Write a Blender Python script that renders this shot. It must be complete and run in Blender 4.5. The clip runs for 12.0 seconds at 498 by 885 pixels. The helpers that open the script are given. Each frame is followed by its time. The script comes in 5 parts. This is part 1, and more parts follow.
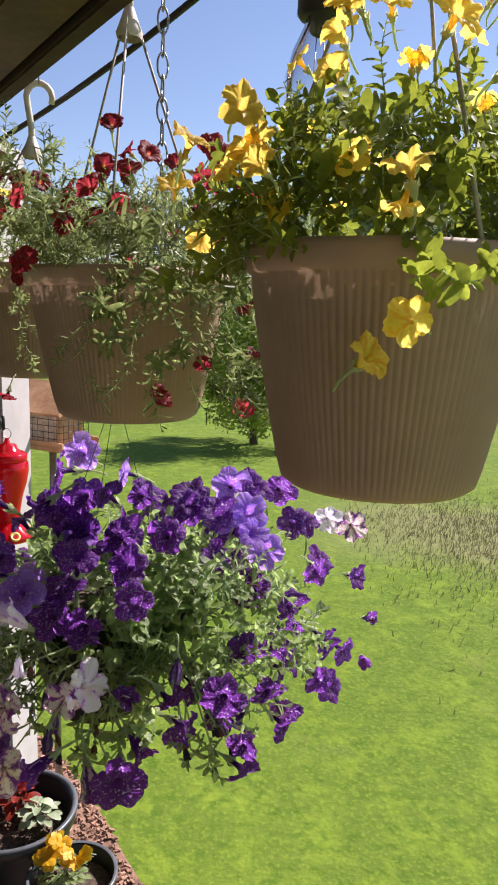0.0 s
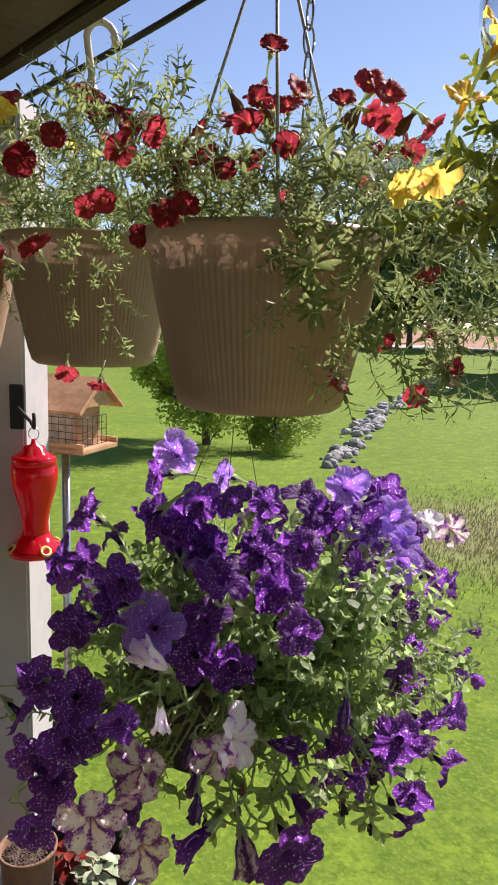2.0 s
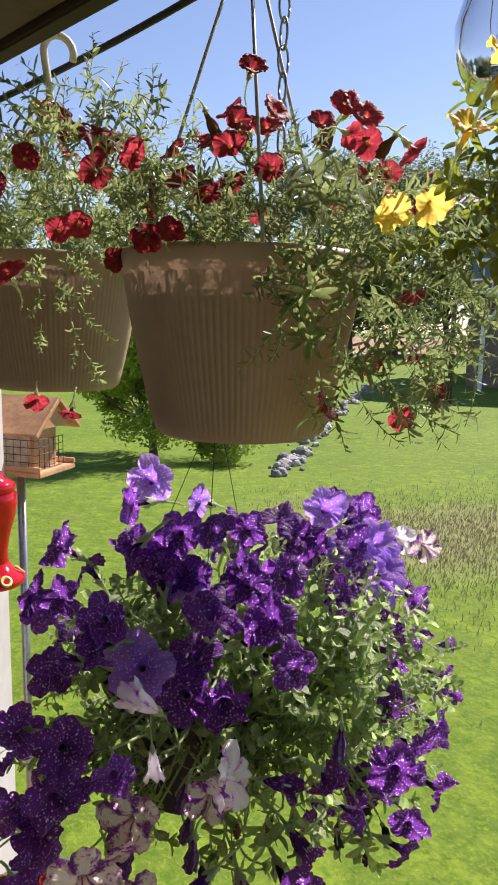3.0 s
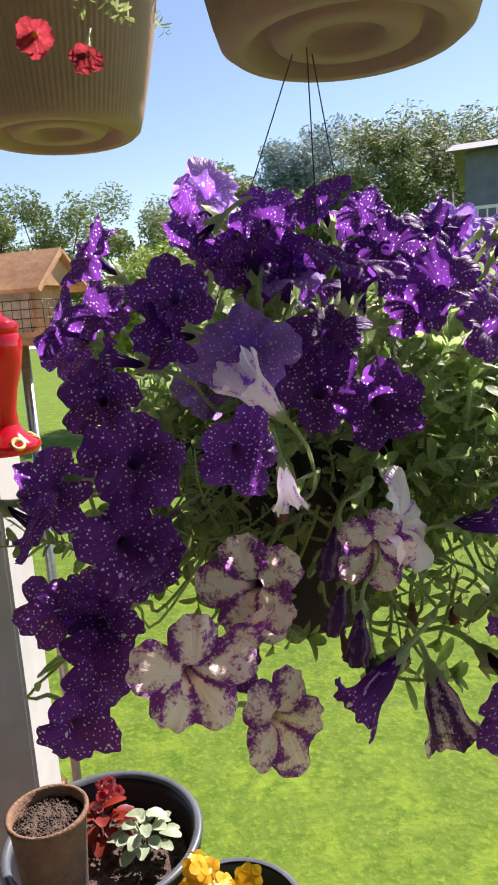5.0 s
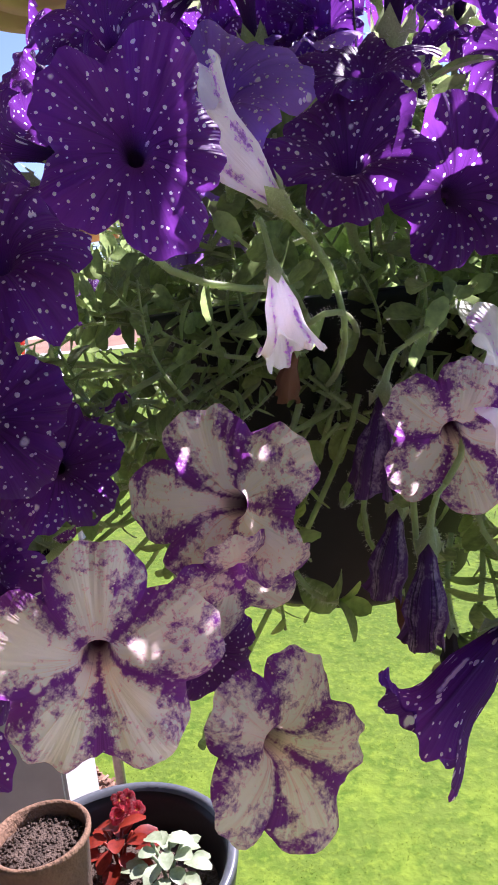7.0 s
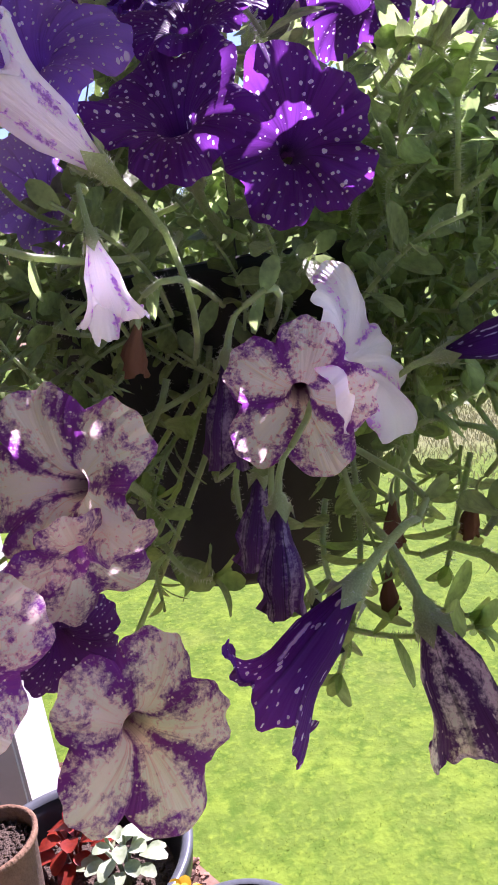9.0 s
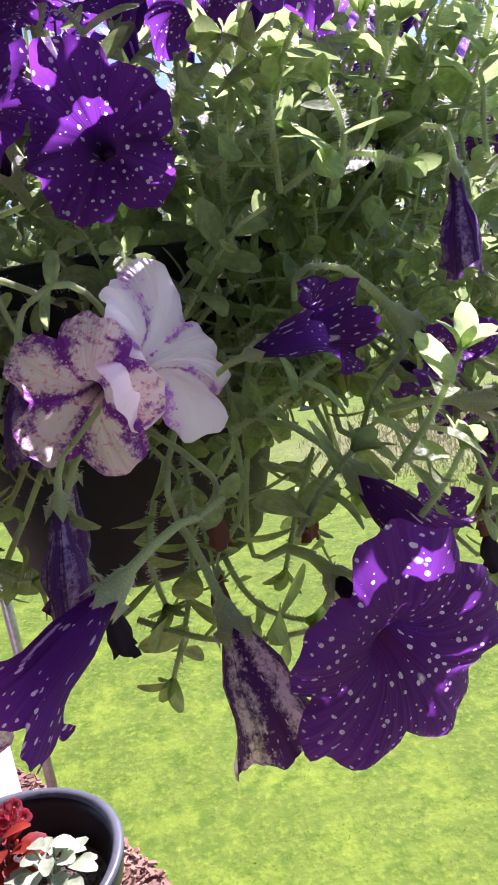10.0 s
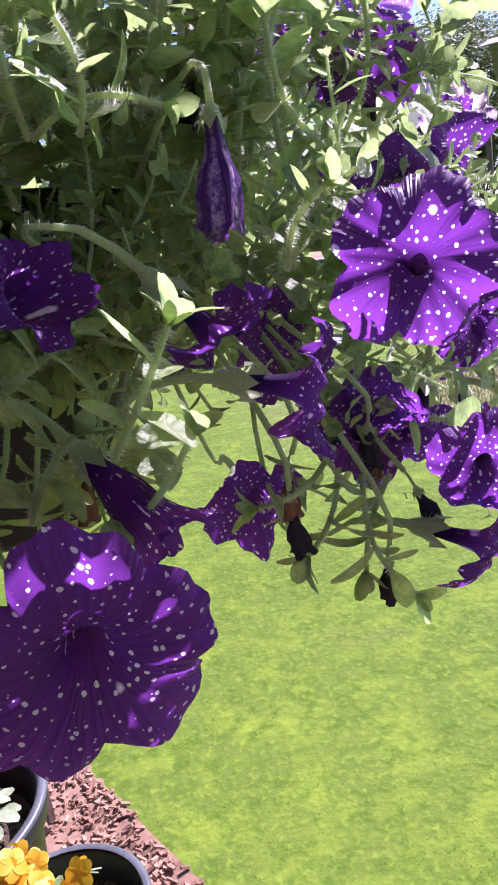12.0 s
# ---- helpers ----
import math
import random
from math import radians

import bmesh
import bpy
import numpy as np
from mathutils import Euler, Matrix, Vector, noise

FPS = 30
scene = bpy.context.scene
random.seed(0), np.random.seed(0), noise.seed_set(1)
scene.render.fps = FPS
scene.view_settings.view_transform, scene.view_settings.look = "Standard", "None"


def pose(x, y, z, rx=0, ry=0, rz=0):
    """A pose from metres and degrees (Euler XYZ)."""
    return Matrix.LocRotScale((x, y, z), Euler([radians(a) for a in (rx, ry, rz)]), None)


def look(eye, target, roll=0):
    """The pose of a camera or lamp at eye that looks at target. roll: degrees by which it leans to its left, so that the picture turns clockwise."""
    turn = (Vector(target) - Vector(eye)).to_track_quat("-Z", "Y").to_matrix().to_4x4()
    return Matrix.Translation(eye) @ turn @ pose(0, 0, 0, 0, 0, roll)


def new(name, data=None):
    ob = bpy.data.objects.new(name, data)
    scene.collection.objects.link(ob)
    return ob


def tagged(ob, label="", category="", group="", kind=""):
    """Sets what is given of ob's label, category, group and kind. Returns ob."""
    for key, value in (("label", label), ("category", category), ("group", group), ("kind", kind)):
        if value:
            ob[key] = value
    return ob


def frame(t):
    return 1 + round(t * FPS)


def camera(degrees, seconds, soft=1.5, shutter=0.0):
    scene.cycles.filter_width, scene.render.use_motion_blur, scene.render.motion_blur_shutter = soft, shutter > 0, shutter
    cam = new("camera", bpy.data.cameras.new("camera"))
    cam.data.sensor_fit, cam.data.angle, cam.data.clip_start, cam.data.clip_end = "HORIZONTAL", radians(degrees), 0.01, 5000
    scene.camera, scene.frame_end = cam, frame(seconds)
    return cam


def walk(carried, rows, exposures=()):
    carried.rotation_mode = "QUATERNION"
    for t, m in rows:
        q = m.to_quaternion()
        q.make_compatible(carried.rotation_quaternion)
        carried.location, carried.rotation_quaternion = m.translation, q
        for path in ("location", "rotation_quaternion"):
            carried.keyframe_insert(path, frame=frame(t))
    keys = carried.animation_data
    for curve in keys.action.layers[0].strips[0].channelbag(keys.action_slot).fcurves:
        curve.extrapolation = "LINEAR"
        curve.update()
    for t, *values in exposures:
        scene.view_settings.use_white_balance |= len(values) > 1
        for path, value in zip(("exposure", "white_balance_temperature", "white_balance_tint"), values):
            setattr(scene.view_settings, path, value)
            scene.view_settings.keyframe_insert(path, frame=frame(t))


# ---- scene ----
cam = camera(39.0, 12.0, 1.9)
# seconds, eye, yaw to the left, pitch up, roll
PATH = [
    (0.0, 0.057, -0.077, 1.756, 0.03, -10.06, 1.80),
    (0.5, 0.004, -0.021, 1.729, 2.56, -8.95, 0.82),
    (1.0, -0.116, 0.027, 1.733, 1.09, -9.42, 1.17),
    (1.5, -0.196, 0.081, 1.707, -2.27, -9.74, 1.50),
    (2.0, -0.231, 0.098, 1.712, -5.69, -9.85, 1.93),
    (2.5, -0.235, 0.123, 1.714, -8.36, -9.43, 1.66),
    (3.0, -0.275, 0.131, 1.730, -10.27, -9.07, 1.14),
    (3.5, -0.329, 0.193, 1.679, -11.51, -9.00, 0.56),
    (3.7, -0.356, 0.241, 1.626, -12.07, -9.11, 0.31),
    (5.3, -0.331, 0.411, 1.357, -9.31, -10.46, -4.76),
    (5.5, -0.311, 0.427, 1.338, -8.83, -10.48, -5.15),
    (6.0, -0.273, 0.481, 1.299, -6.68, -10.70, -5.66),
    (6.5, -0.285, 0.549, 1.295, -5.61, -11.45, -5.58),
    (6.7, -0.283, 0.567, 1.284, -4.08, -9.96, -5.72),
    (8.3, -0.274, 0.573, 1.277, -6.94, -11.88, -9.24),
    (8.5, -0.264, 0.571, 1.274, -6.92, -11.76, -9.43),
    (9.0, -0.239, 0.572, 1.269, -7.18, -11.60, -9.93),
    (9.5, -0.201, 0.568, 1.259, -7.00, -11.20, -9.74),
    (10.0, -0.168, 0.564, 1.252, -7.41, -10.82, -9.83),
    (10.5, -0.152, 0.558, 1.241, -8.09, -10.65, -10.15),
    (11.0, -0.124, 0.563, 1.245, -7.80, -11.20, -10.30),
    (11.5, -0.090, 0.577, 1.247, -6.51, -12.59, -9.90),
    (12.0, -0.063, 0.576, 1.242, -5.14, -14.68, -9.40),
]


def eye_pose(x, y, z, yaw, pitch, roll):
    a, b = radians(yaw), radians(pitch)
    ahead = Vector((-math.sin(a) * math.cos(b), math.cos(a) * math.cos(b), math.sin(b)))
    eye = Vector((x, y, z))
    return look(eye, eye + ahead, roll)


walk(cam, [(row[0], eye_pose(*row[1:])) for row in PATH],
     exposures=[(0.0, 0.85, 6500, 25), (3.5, 0.9, 6600, 23), (5.5, 1.15, 6450, 22), (6.5, 1.3, 5950, 30), (8.5, 1.6, 5900, 44), (12.0, 1.3, 5750, 47)])

# ---- world, sun, exposure ----
SUN_ELEV, SUN_AZ = radians(45), radians(50)  # azimuth clockwise from +y
world = bpy.data.worlds.new("sky_world")
scene.world = world
world.use_nodes = True
wn, wl = world.node_tree.nodes, world.node_tree.links
sky = wn.new("ShaderNodeTexSky")
sky.sky_type, sky.sun_disc = "NISHITA", False
sky.sun_elevation, sky.sun_rotation = SUN_ELEV, SUN_AZ
sky.air_density, sky.dust_density, sky.ozone_density = 1.0, 0.12, 1.9
bg = wn["Background"]
bg.inputs["Strength"].default_value = 0.08
wl.new(sky.outputs["Color"], bg.inputs["Color"])
sun_data = bpy.data.lights.new("sun", "SUN")
sun_data.energy, sun_data.angle, sun_data.color = 5.0, radians(0.53), (1.0, 0.95, 0.88)
sun = new("sun", sun_data)
sun_dir = Vector((math.sin(SUN_AZ) * math.cos(SUN_ELEV), math.cos(SUN_AZ) * math.cos(SUN_ELEV), math.sin(SUN_ELEV)))
sun.matrix_basis = look(sun_dir * 30, (0, 0, 0))


# ---- materials ----
def mat(name, color, rough=0.6, metal=0.0, scale=20.0, vary=0.25, bump=0.0, translucent=0.0, tint=None, sheen=0.0,
        spec=0.5, coat=0.0, fine=6.0, obj_random=0.0, glow=1.0):
    """A surface with two scales of colour variation and fine relief."""
    m = bpy.data.materials.new(name)
    m.use_nodes = True
    n, l = m.node_tree.nodes, m.node_tree.links
    b = n["Principled BSDF"]
    b.inputs["Roughness"].default_value, b.inputs["Metallic"].default_value = rough, metal
    b.inputs["Specular IOR Level"].default_value = spec
    b.inputs["Sheen Weight"].default_value = sheen
    b.inputs["Coat Weight"].default_value = coat
    tc = n.new("ShaderNodeTexCoord")
    n1, n2 = n.new("ShaderNodeTexNoise"), n.new("ShaderNodeTexNoise")
    n1.inputs["Scale"].default_value, n1.inputs["Detail"].default_value = scale, 3
    n2.inputs["Scale"].default_value, n2.inputs["Detail"].default_value = scale * fine, 4
    l.new(tc.outputs["Object"], n1.inputs["Vector"]), l.new(tc.outputs["Object"], n2.inputs["Vector"])
    add = n.new("ShaderNodeMath")
    add.operation = "MULTIPLY_ADD"
    add.inputs[1].default_value = 0.45
    l.new(n2.outputs["Fac"], add.inputs[0]), l.new(n1.outputs["Fac"], add.inputs[2])
    ramp = n.new("ShaderNodeMapRange")
    ramp.inputs["From Min"].default_value, ramp.inputs["From Max"].default_value = 0.45, 1.0
    l.new(add.outputs[0], ramp.inputs["Value"])
    mix = n.new("ShaderNodeMix")
    mix.data_type = "RGBA"
    dark = [c * (1 - vary) for c in color]
    light = list(tint) if tint else [min(1, c * (1 + vary)) for c in color]
    mix.inputs[6].default_value, mix.inputs[7].default_value = (*dark, 1), (*light, 1)
    l.new(ramp.outputs[0], mix.inputs[0])
    col = mix.outputs[2]
    if obj_random:
        oi, hsv = n.new("ShaderNodeObjectInfo"), n.new("ShaderNodeHueSaturation")
        mr = n.new("ShaderNodeMapRange")
        mr.inputs["To Min"].default_value, mr.inputs["To Max"].default_value = 1 - obj_random, 1 + obj_random
        l.new(oi.outputs["Random"], mr.inputs["Value"]), l.new(mr.outputs[0], hsv.inputs["Value"])
        l.new(col, hsv.inputs["Color"])
        col = hsv.outputs["Color"]
    l.new(col, b.inputs["Base Color"])
    if bump:
        bp = n.new("ShaderNodeBump")
        bp.inputs["Strength"].default_value, bp.inputs["Distance"].default_value = bump, 0.004
        l.new(n2.outputs["Fac"], bp.inputs["Height"]), l.new(bp.outputs["Normal"], b.inputs["Normal"])
    if translucent:
        tr, ms = n.new("ShaderNodeBsdfTranslucent"), n.new("ShaderNodeMixShader")
        ms.inputs[0].default_value = translucent
        through_light = n.new("ShaderNodeHueSaturation")
        through_light.inputs["Value"].default_value = glow
        l.new(col, through_light.inputs["Color"]), l.new(through_light.outputs[0], tr.inputs["Color"])
        l.new(b.outputs[0], ms.inputs[1]), l.new(tr.outputs[0], ms.inputs[2])
        l.new(ms.outputs[0], n["Material Output"].inputs["Surface"])
    return m


def petal_mat(name, inner, outer, pale, pale_amount, spots, throat, translucent=0.52, vein=0.5):
    """Petals: a radial blend with veins, pale blotches and pale star-like spots; the limb's radius is 1 in object space."""
    m = bpy.data.materials.new(name)
    m.use_nodes = True
    n, l = m.node_tree.nodes, m.node_tree.links
    b = n["Principled BSDF"]
    b.inputs["Roughness"].default_value, b.inputs["Sheen Weight"].default_value = 0.5, 0.04
    b.inputs["Specular IOR Level"].default_value = 0.3
    tc, sep = n.new("ShaderNodeTexCoord"), n.new("ShaderNodeSeparateXYZ")
    l.new(tc.outputs["Object"], sep.inputs[0])

    def math_node(op, a, c=None):
        k = n.new("ShaderNodeMath")
        k.operation = op
        for i, v in enumerate((a, c)):
            if v is None:
                continue
            if isinstance(v, (int, float)):
                k.inputs[i].default_value = v
            else:
                l.new(v, k.inputs[i])
        return k.outputs[0]

    def ramp(v, lo, hi, to_lo=0.0, to_hi=1.0):
        k = n.new("ShaderNodeMapRange")
        for key, x in zip(("From Min", "From Max", "To Min", "To Max"), (lo, hi, to_lo, to_hi)):
            k.inputs[key].default_value = x
        l.new(v, k.inputs["Value"])
        return k.outputs[0]

    def blend(f, a, c):
        k = n.new("ShaderNodeMix")
        k.data_type = "RGBA"
        for i, v in ((0, f), (6, a), (7, c)):
            if isinstance(v, tuple):
                k.inputs[i].default_value = (*v, 1)
            elif isinstance(v, float):
                k.inputs[i].default_value = v
            else:
                l.new(v, k.inputs[i])
        return k.outputs[2]

    oi = n.new("ShaderNodeObjectInfo")
    shift = n.new("ShaderNodeVectorMath")
    shift.operation = "ADD"
    off = n.new("ShaderNodeCombineXYZ")
    l.new(math_node("MULTIPLY", oi.outputs["Random"], 40.0), off.inputs[0])
    l.new(tc.outputs["Object"], shift.inputs[0]), l.new(off.outputs[0], shift.inputs[1])
    rad = math_node("SQRT", math_node("ADD", math_node("MULTIPLY", sep.outputs[0], sep.outputs[0]),
                                      math_node("MULTIPLY", sep.outputs[1], sep.outputs[1])))
    ang = math_node("ARCTAN2", sep.outputs[1], sep.outputs[0])
    polar = n.new("ShaderNodeCombineXYZ")
    l.new(math_node("MULTIPLY", ang, 7.0), polar.inputs[0]), l.new(math_node("MULTIPLY", rad, 0.8), polar.inputs[1])
    l.new(math_node("MULTIPLY", oi.outputs["Random"], 9.0), polar.inputs[2])
    vn = n.new("ShaderNodeTexNoise")
    vn.inputs["Scale"].default_value, vn.inputs["Detail"].default_value = 1.6, 2
    l.new(polar.outputs[0], vn.inputs["Vector"])
    veins = math_node("MULTIPLY", ramp(vn.outputs["Fac"], 0.55, 0.68), ramp(rad, 1.0, 0.15, 0.15, 1.0))
    col = blend(ramp(rad, 0.2, 0.95), inner, outer)
    if pale_amount > 0:
        pn = n.new("ShaderNodeTexNoise")
        pn.inputs["Scale"].default_value, pn.inputs["Detail"].default_value = 3.6, 10
        pn.inputs["Roughness"].default_value = 0.80
        l.new(shift.outputs[0], pn.inputs["Vector"])
        c = 0.72 - 0.45 * pale_amount
        # pale along each petal's middle, dark towards its margins and tip
        middle = math_node("ABSOLUTE", math_node("COSINE", math_node("MULTIPLY", ang, 2.5)))
        pattern = math_node("ADD", pn.outputs["Fac"], math_node("MULTIPLY", math_node("SUBTRACT", middle, 0.62), 0.22))
        pattern = math_node("SUBTRACT", pattern, math_node("MULTIPLY", math_node("MULTIPLY", rad, rad), 0.10))
        grain = n.new("ShaderNodeTexNoise")
        grain.inputs["Scale"].default_value, grain.inputs["Detail"].default_value = 17.0, 3
        l.new(shift.outputs[0], grain.inputs["Vector"])
        pattern = math_node("ADD", pattern, math_node("MULTIPLY", math_node("SUBTRACT", grain.outputs["Fac"], 0.5), 0.26))
        col = blend(ramp(pattern, c - 0.13, c + 0.02), col, pale)
    if spots > 0:
        vo = n.new("ShaderNodeTexVoronoi")
        vo.voronoi_dimensions = "2D"
        vo.inputs["Scale"].default_value = 10.0
        warp, wn2 = n.new("ShaderNodeVectorMath"), n.new("ShaderNodeTexNoise")
        wn2.inputs["Scale"].default_value, wn2.inputs["Detail"].default_value = 9.0, 3
        l.new(shift.outputs[0], wn2.inputs["Vector"])
        warp.operation = "MULTIPLY_ADD"
        warp.inputs[1].default_value = (0.05, 0.05, 0.0)
        l.new(wn2.outputs["Color"], warp.inputs[0]), l.new(shift.outputs[0], warp.inputs[2])
        l.new(warp.outputs[0], vo.inputs["Vector"])
        size = math_node("MULTIPLY", ramp(vo.outputs["Color"], 0.15, 1.0), spots)
        dot = math_node("LESS_THAN", vo.outputs["Distance"], size)
        col = blend(math_node("MULTIPLY", dot, 0.75), col, pale)
        big = n.new("ShaderNodeTexVoronoi")
        big.voronoi_dimensions = "2D"
        big.inputs["Scale"].default_value = 3.6
        l.new(warp.outputs[0], big.inputs["Vector"])
        blot = math_node("SUBTRACT", math_node("MULTIPLY", ramp(big.outputs["Color"], 0.72, 1.0), 0.26), big.outputs["Distance"])
        col = blend(math_node("MULTIPLY", ramp(blot, 0.0, 0.08), 0.7), col, pale)
    dark = tuple(x * 0.25 for x in inner)
    col = blend(math_node("MULTIPLY", veins, vein), col, dark)
    col = blend(ramp(rad, 0.17, 0.08), col, throat)
    hs = n.new("ShaderNodeHueSaturation")
    l.new(ramp(oi.outputs["Random"], 0, 1, 0.75, 1.3), hs.inputs["Value"]), l.new(col, hs.inputs["Color"])
    l.new(hs.outputs[0], b.inputs["Base Color"])
    bp = n.new("ShaderNodeBump")
    bp.inputs["Strength"].default_value, bp.inputs["Distance"].default_value = 0.35, 0.05
    l.new(vn.outputs["Fac"], bp.inputs["Height"]), l.new(bp.outputs[0], b.inputs["Normal"])
    tr, ms = n.new("ShaderNodeBsdfTranslucent"), n.new("ShaderNodeMixShader")
    ms.inputs[0].default_value = translucent
    hs2 = n.new("ShaderNodeHueSaturation")
    hs2.inputs["Value"].default_value, hs2.inputs["Saturation"].default_value = 2.7, 0.9
    l.new(hs.outputs[0], hs2.inputs["Color"]), l.new(hs2.outputs[0], tr.inputs["Color"])
    l.new(b.outputs[0], ms.inputs[1]), l.new(tr.outputs[0], ms.inputs[2])
    l.new(ms.outputs[0], n["Material Output"].inputs["Surface"])
    return m


M_PURPLE = petal_mat("purple_petal", (0.072, 0.004, 0.14), (0.115, 0.008, 0.22), (0.70, 0.60, 0.82), 0.0, 0.25, (0.02, 0.0, 0.05), 0.5)
# copy of the purple petal with its backlit look put into a paler colour
M_PURPLE_LIT = petal_mat("lilac_petal", (0.13, 0.03, 0.32), (0.26, 0.12, 0.48), (0.8, 0.74, 0.9), 0.0, 0.22, (0.03, 0.0, 0.06))
M_MARBLE = petal_mat("marbled_petal", (0.15, 0.015, 0.20), (0.17, 0.018, 0.24), (0.74, 0.60, 0.54), 0.47, 0.16, (0.06, 0.01, 0.06), 0.35, 0.4)
M_WHITE = petal_mat("white_petal", (0.30, 0.10, 0.42), (0.42, 0.20, 0.55), (0.84, 0.78, 0.84), 0.62, 0.0, (0.2, 0.1, 0.2), 0.4, 0.4)
M_BELL = petal_mat("white_tipped_petal", (0.06, 0.012, 0.11), (0.09, 0.02, 0.16), (0.62, 0.52, 0.60), 0.30, 0.14, (0.03, 0.0, 0.05), 0.4, 0.7)
M_RED = petal_mat("red_petal", (0.13, 0.001, 0.006), (0.21, 0.0015, 0.010), (0.33, 0.004, 0.014), 0.2, 0.0, (0.40, 0.16, 0.01), 0.45, 0.5)
M_YELLOW = petal_mat("yellow_petal", (0.60, 0.36, 0.01), (0.68, 0.47, 0.02), (0.74, 0.58, 0.06), 0.3, 0.0, (0.45, 0.3, 0.02), 0.42, 0.3)
M_WILT = petal_mat("wilted_petal", (0.09, 0.02, 0.16), (0.16, 0.06, 0.26), (0.4, 0.3, 0.45), 0.2, 0.0, (0.05, 0.01, 0.08), 0.3, 0.9)
M_DRY = mat("dry_bloom", (0.20, 0.085, 0.045), 0.8, scale=60, vary=0.5, translucent=0.25)
M_BLACKBLOOM = mat("shrivelled_bloom", (0.015, 0.008, 0.014), 0.9, scale=60, vary=0.5)
M_LEAF = mat("petunia_leaf", (0.13, 0.195, 0.085), 0.40, scale=60, vary=0.4, bump=0.4, translucent=0.55, tint=(0.34, 0.45, 0.16), sheen=0.12, obj_random=0.25, glow=2.1)
M_DOWN = mat("plant_down", (0.80, 0.83, 0.70), 0.4, scale=50, vary=0.1, translucent=0.6, glow=1.2)
M_STEM = mat("petunia_stem", (0.40, 0.48, 0.24), 0.5, scale=50, vary=0.25, translucent=0.5, sheen=0.5, glow=1.6)
M_LEAF_RED = mat("calibrachoa_leaf", (0.24, 0.31, 0.09), 0.4, scale=40, vary=0.35, translucent=0.62, tint=(0.42, 0.50, 0.20), sheen=0.1, obj_random=0.3)
M_LEAF_YEL = mat("yellow_petunia_leaf", (0.28, 0.36, 0.035), 0.5, scale=30, vary=0.35, translucent=0.58, tint=(0.46, 0.54, 0.07), sheen=0.1, obj_random=0.25)
M_POT = mat("tan_plastic", (0.44, 0.305, 0.205), 0.55, scale=9, vary=0.10, bump=0.04, translucent=0.10)
M_POT_DARK = mat("dark_green_plastic", (0.010, 0.013, 0.011), 0.55, scale=15, vary=0.35, bump=0.05, spec=0.2)
M_SOIL = mat("potting_soil", (0.06, 0.038, 0.026), 0.95, scale=60, vary=0.6, bump=1.0, tint=(0.16, 0.11, 0.08))
M_CORD = mat("pale_cord", (0.42, 0.39, 0.34), 0.6, scale=200, vary=0.2)
M_HOOK = mat("cream_plastic", (0.66, 0.60, 0.48), 0.4, scale=30, vary=0.1)
M_STEEL = mat("galvanised_steel", (0.35, 0.36, 0.38), 0.35, 0.9, scale=80, vary=0.25)
M_WIRE = mat("thin_dark_wire", (0.10, 0.10, 0.10), 0.5, 0.6, scale=80, vary=0.2)
M_BLACK = mat("black_rubber", (0.014, 0.014, 0.015), 0.5, scale=40, vary=0.3)
M_BEAM = mat("stained_timber", (0.055, 0.023, 0.009), 0.6, scale=7, vary=0.5, bump=0.25, tint=(0.15, 0.066, 0.024))
M_BEAM_DARK = mat("dark_soffit_timber", (0.05, 0.024, 0.012), 0.75, scale=8, vary=0.4, bump=0.25)
M_POST = mat("weathered_white_paint", (0.47, 0.45, 0.44), 0.55, scale=5, vary=0.14, bump=0.15)
M_DECK = mat("porch_boards", (0.17, 0.135, 0.105), 0.7, scale=6, vary=0.3, bump=0.2)
M_GLASS = bpy.data.materials.new("clear_glass")
M_GLASS.use_nodes = True
gb = M_GLASS.node_tree.nodes["Principled BSDF"]
gb.inputs["Transmission Weight"].default_value, gb.inputs["Roughness"].default_value, gb.inputs["IOR"].default_value = 1.0, 0.02, 1.2
M_REDGLASS = mat("red_plastic", (0.66, 0.008, 0.018), 0.10, scale=6, vary=0.15, translucent=0.42, coat=0.8, tint=(0.78, 0.014, 0.03))
M_YELPLASTIC = mat("yellow_plastic", (0.75, 0.55, 0.15), 0.4, scale=40, vary=0.2)


# ---- shape helpers ----
def part(name, bm, material, parent=None, label="", smooth=True, m=None):
    me = bpy.data.meshes.new(name)
    bm.to_mesh(me)
    bm.free()
    for x in material if isinstance(material, (list, tuple)) else [material]:
        me.materials.append(x)
    if smooth:
        me.polygons.foreach_set("use_smooth", [True] * len(me.polygons))
    ob = new(name, me)
    if parent:
        ob.parent = parent
    if m is not None:
        ob.matrix_basis = m
    if label:
        ob["label"] = label
    return ob


def put(name, me, parent, m):
    """Another object on mesh data that is there already."""
    ob = new(name, me)
    ob.parent = parent
    ob.matrix_basis = m
    return ob


def thing(name, place, label, category, group="", kind=""):
    e = new(name)
    e.empty_display_size = 0.05
    e.matrix_basis = Matrix.Translation(place) if not isinstance(place, Matrix) else place
    return tagged(e, label, category, group, kind)


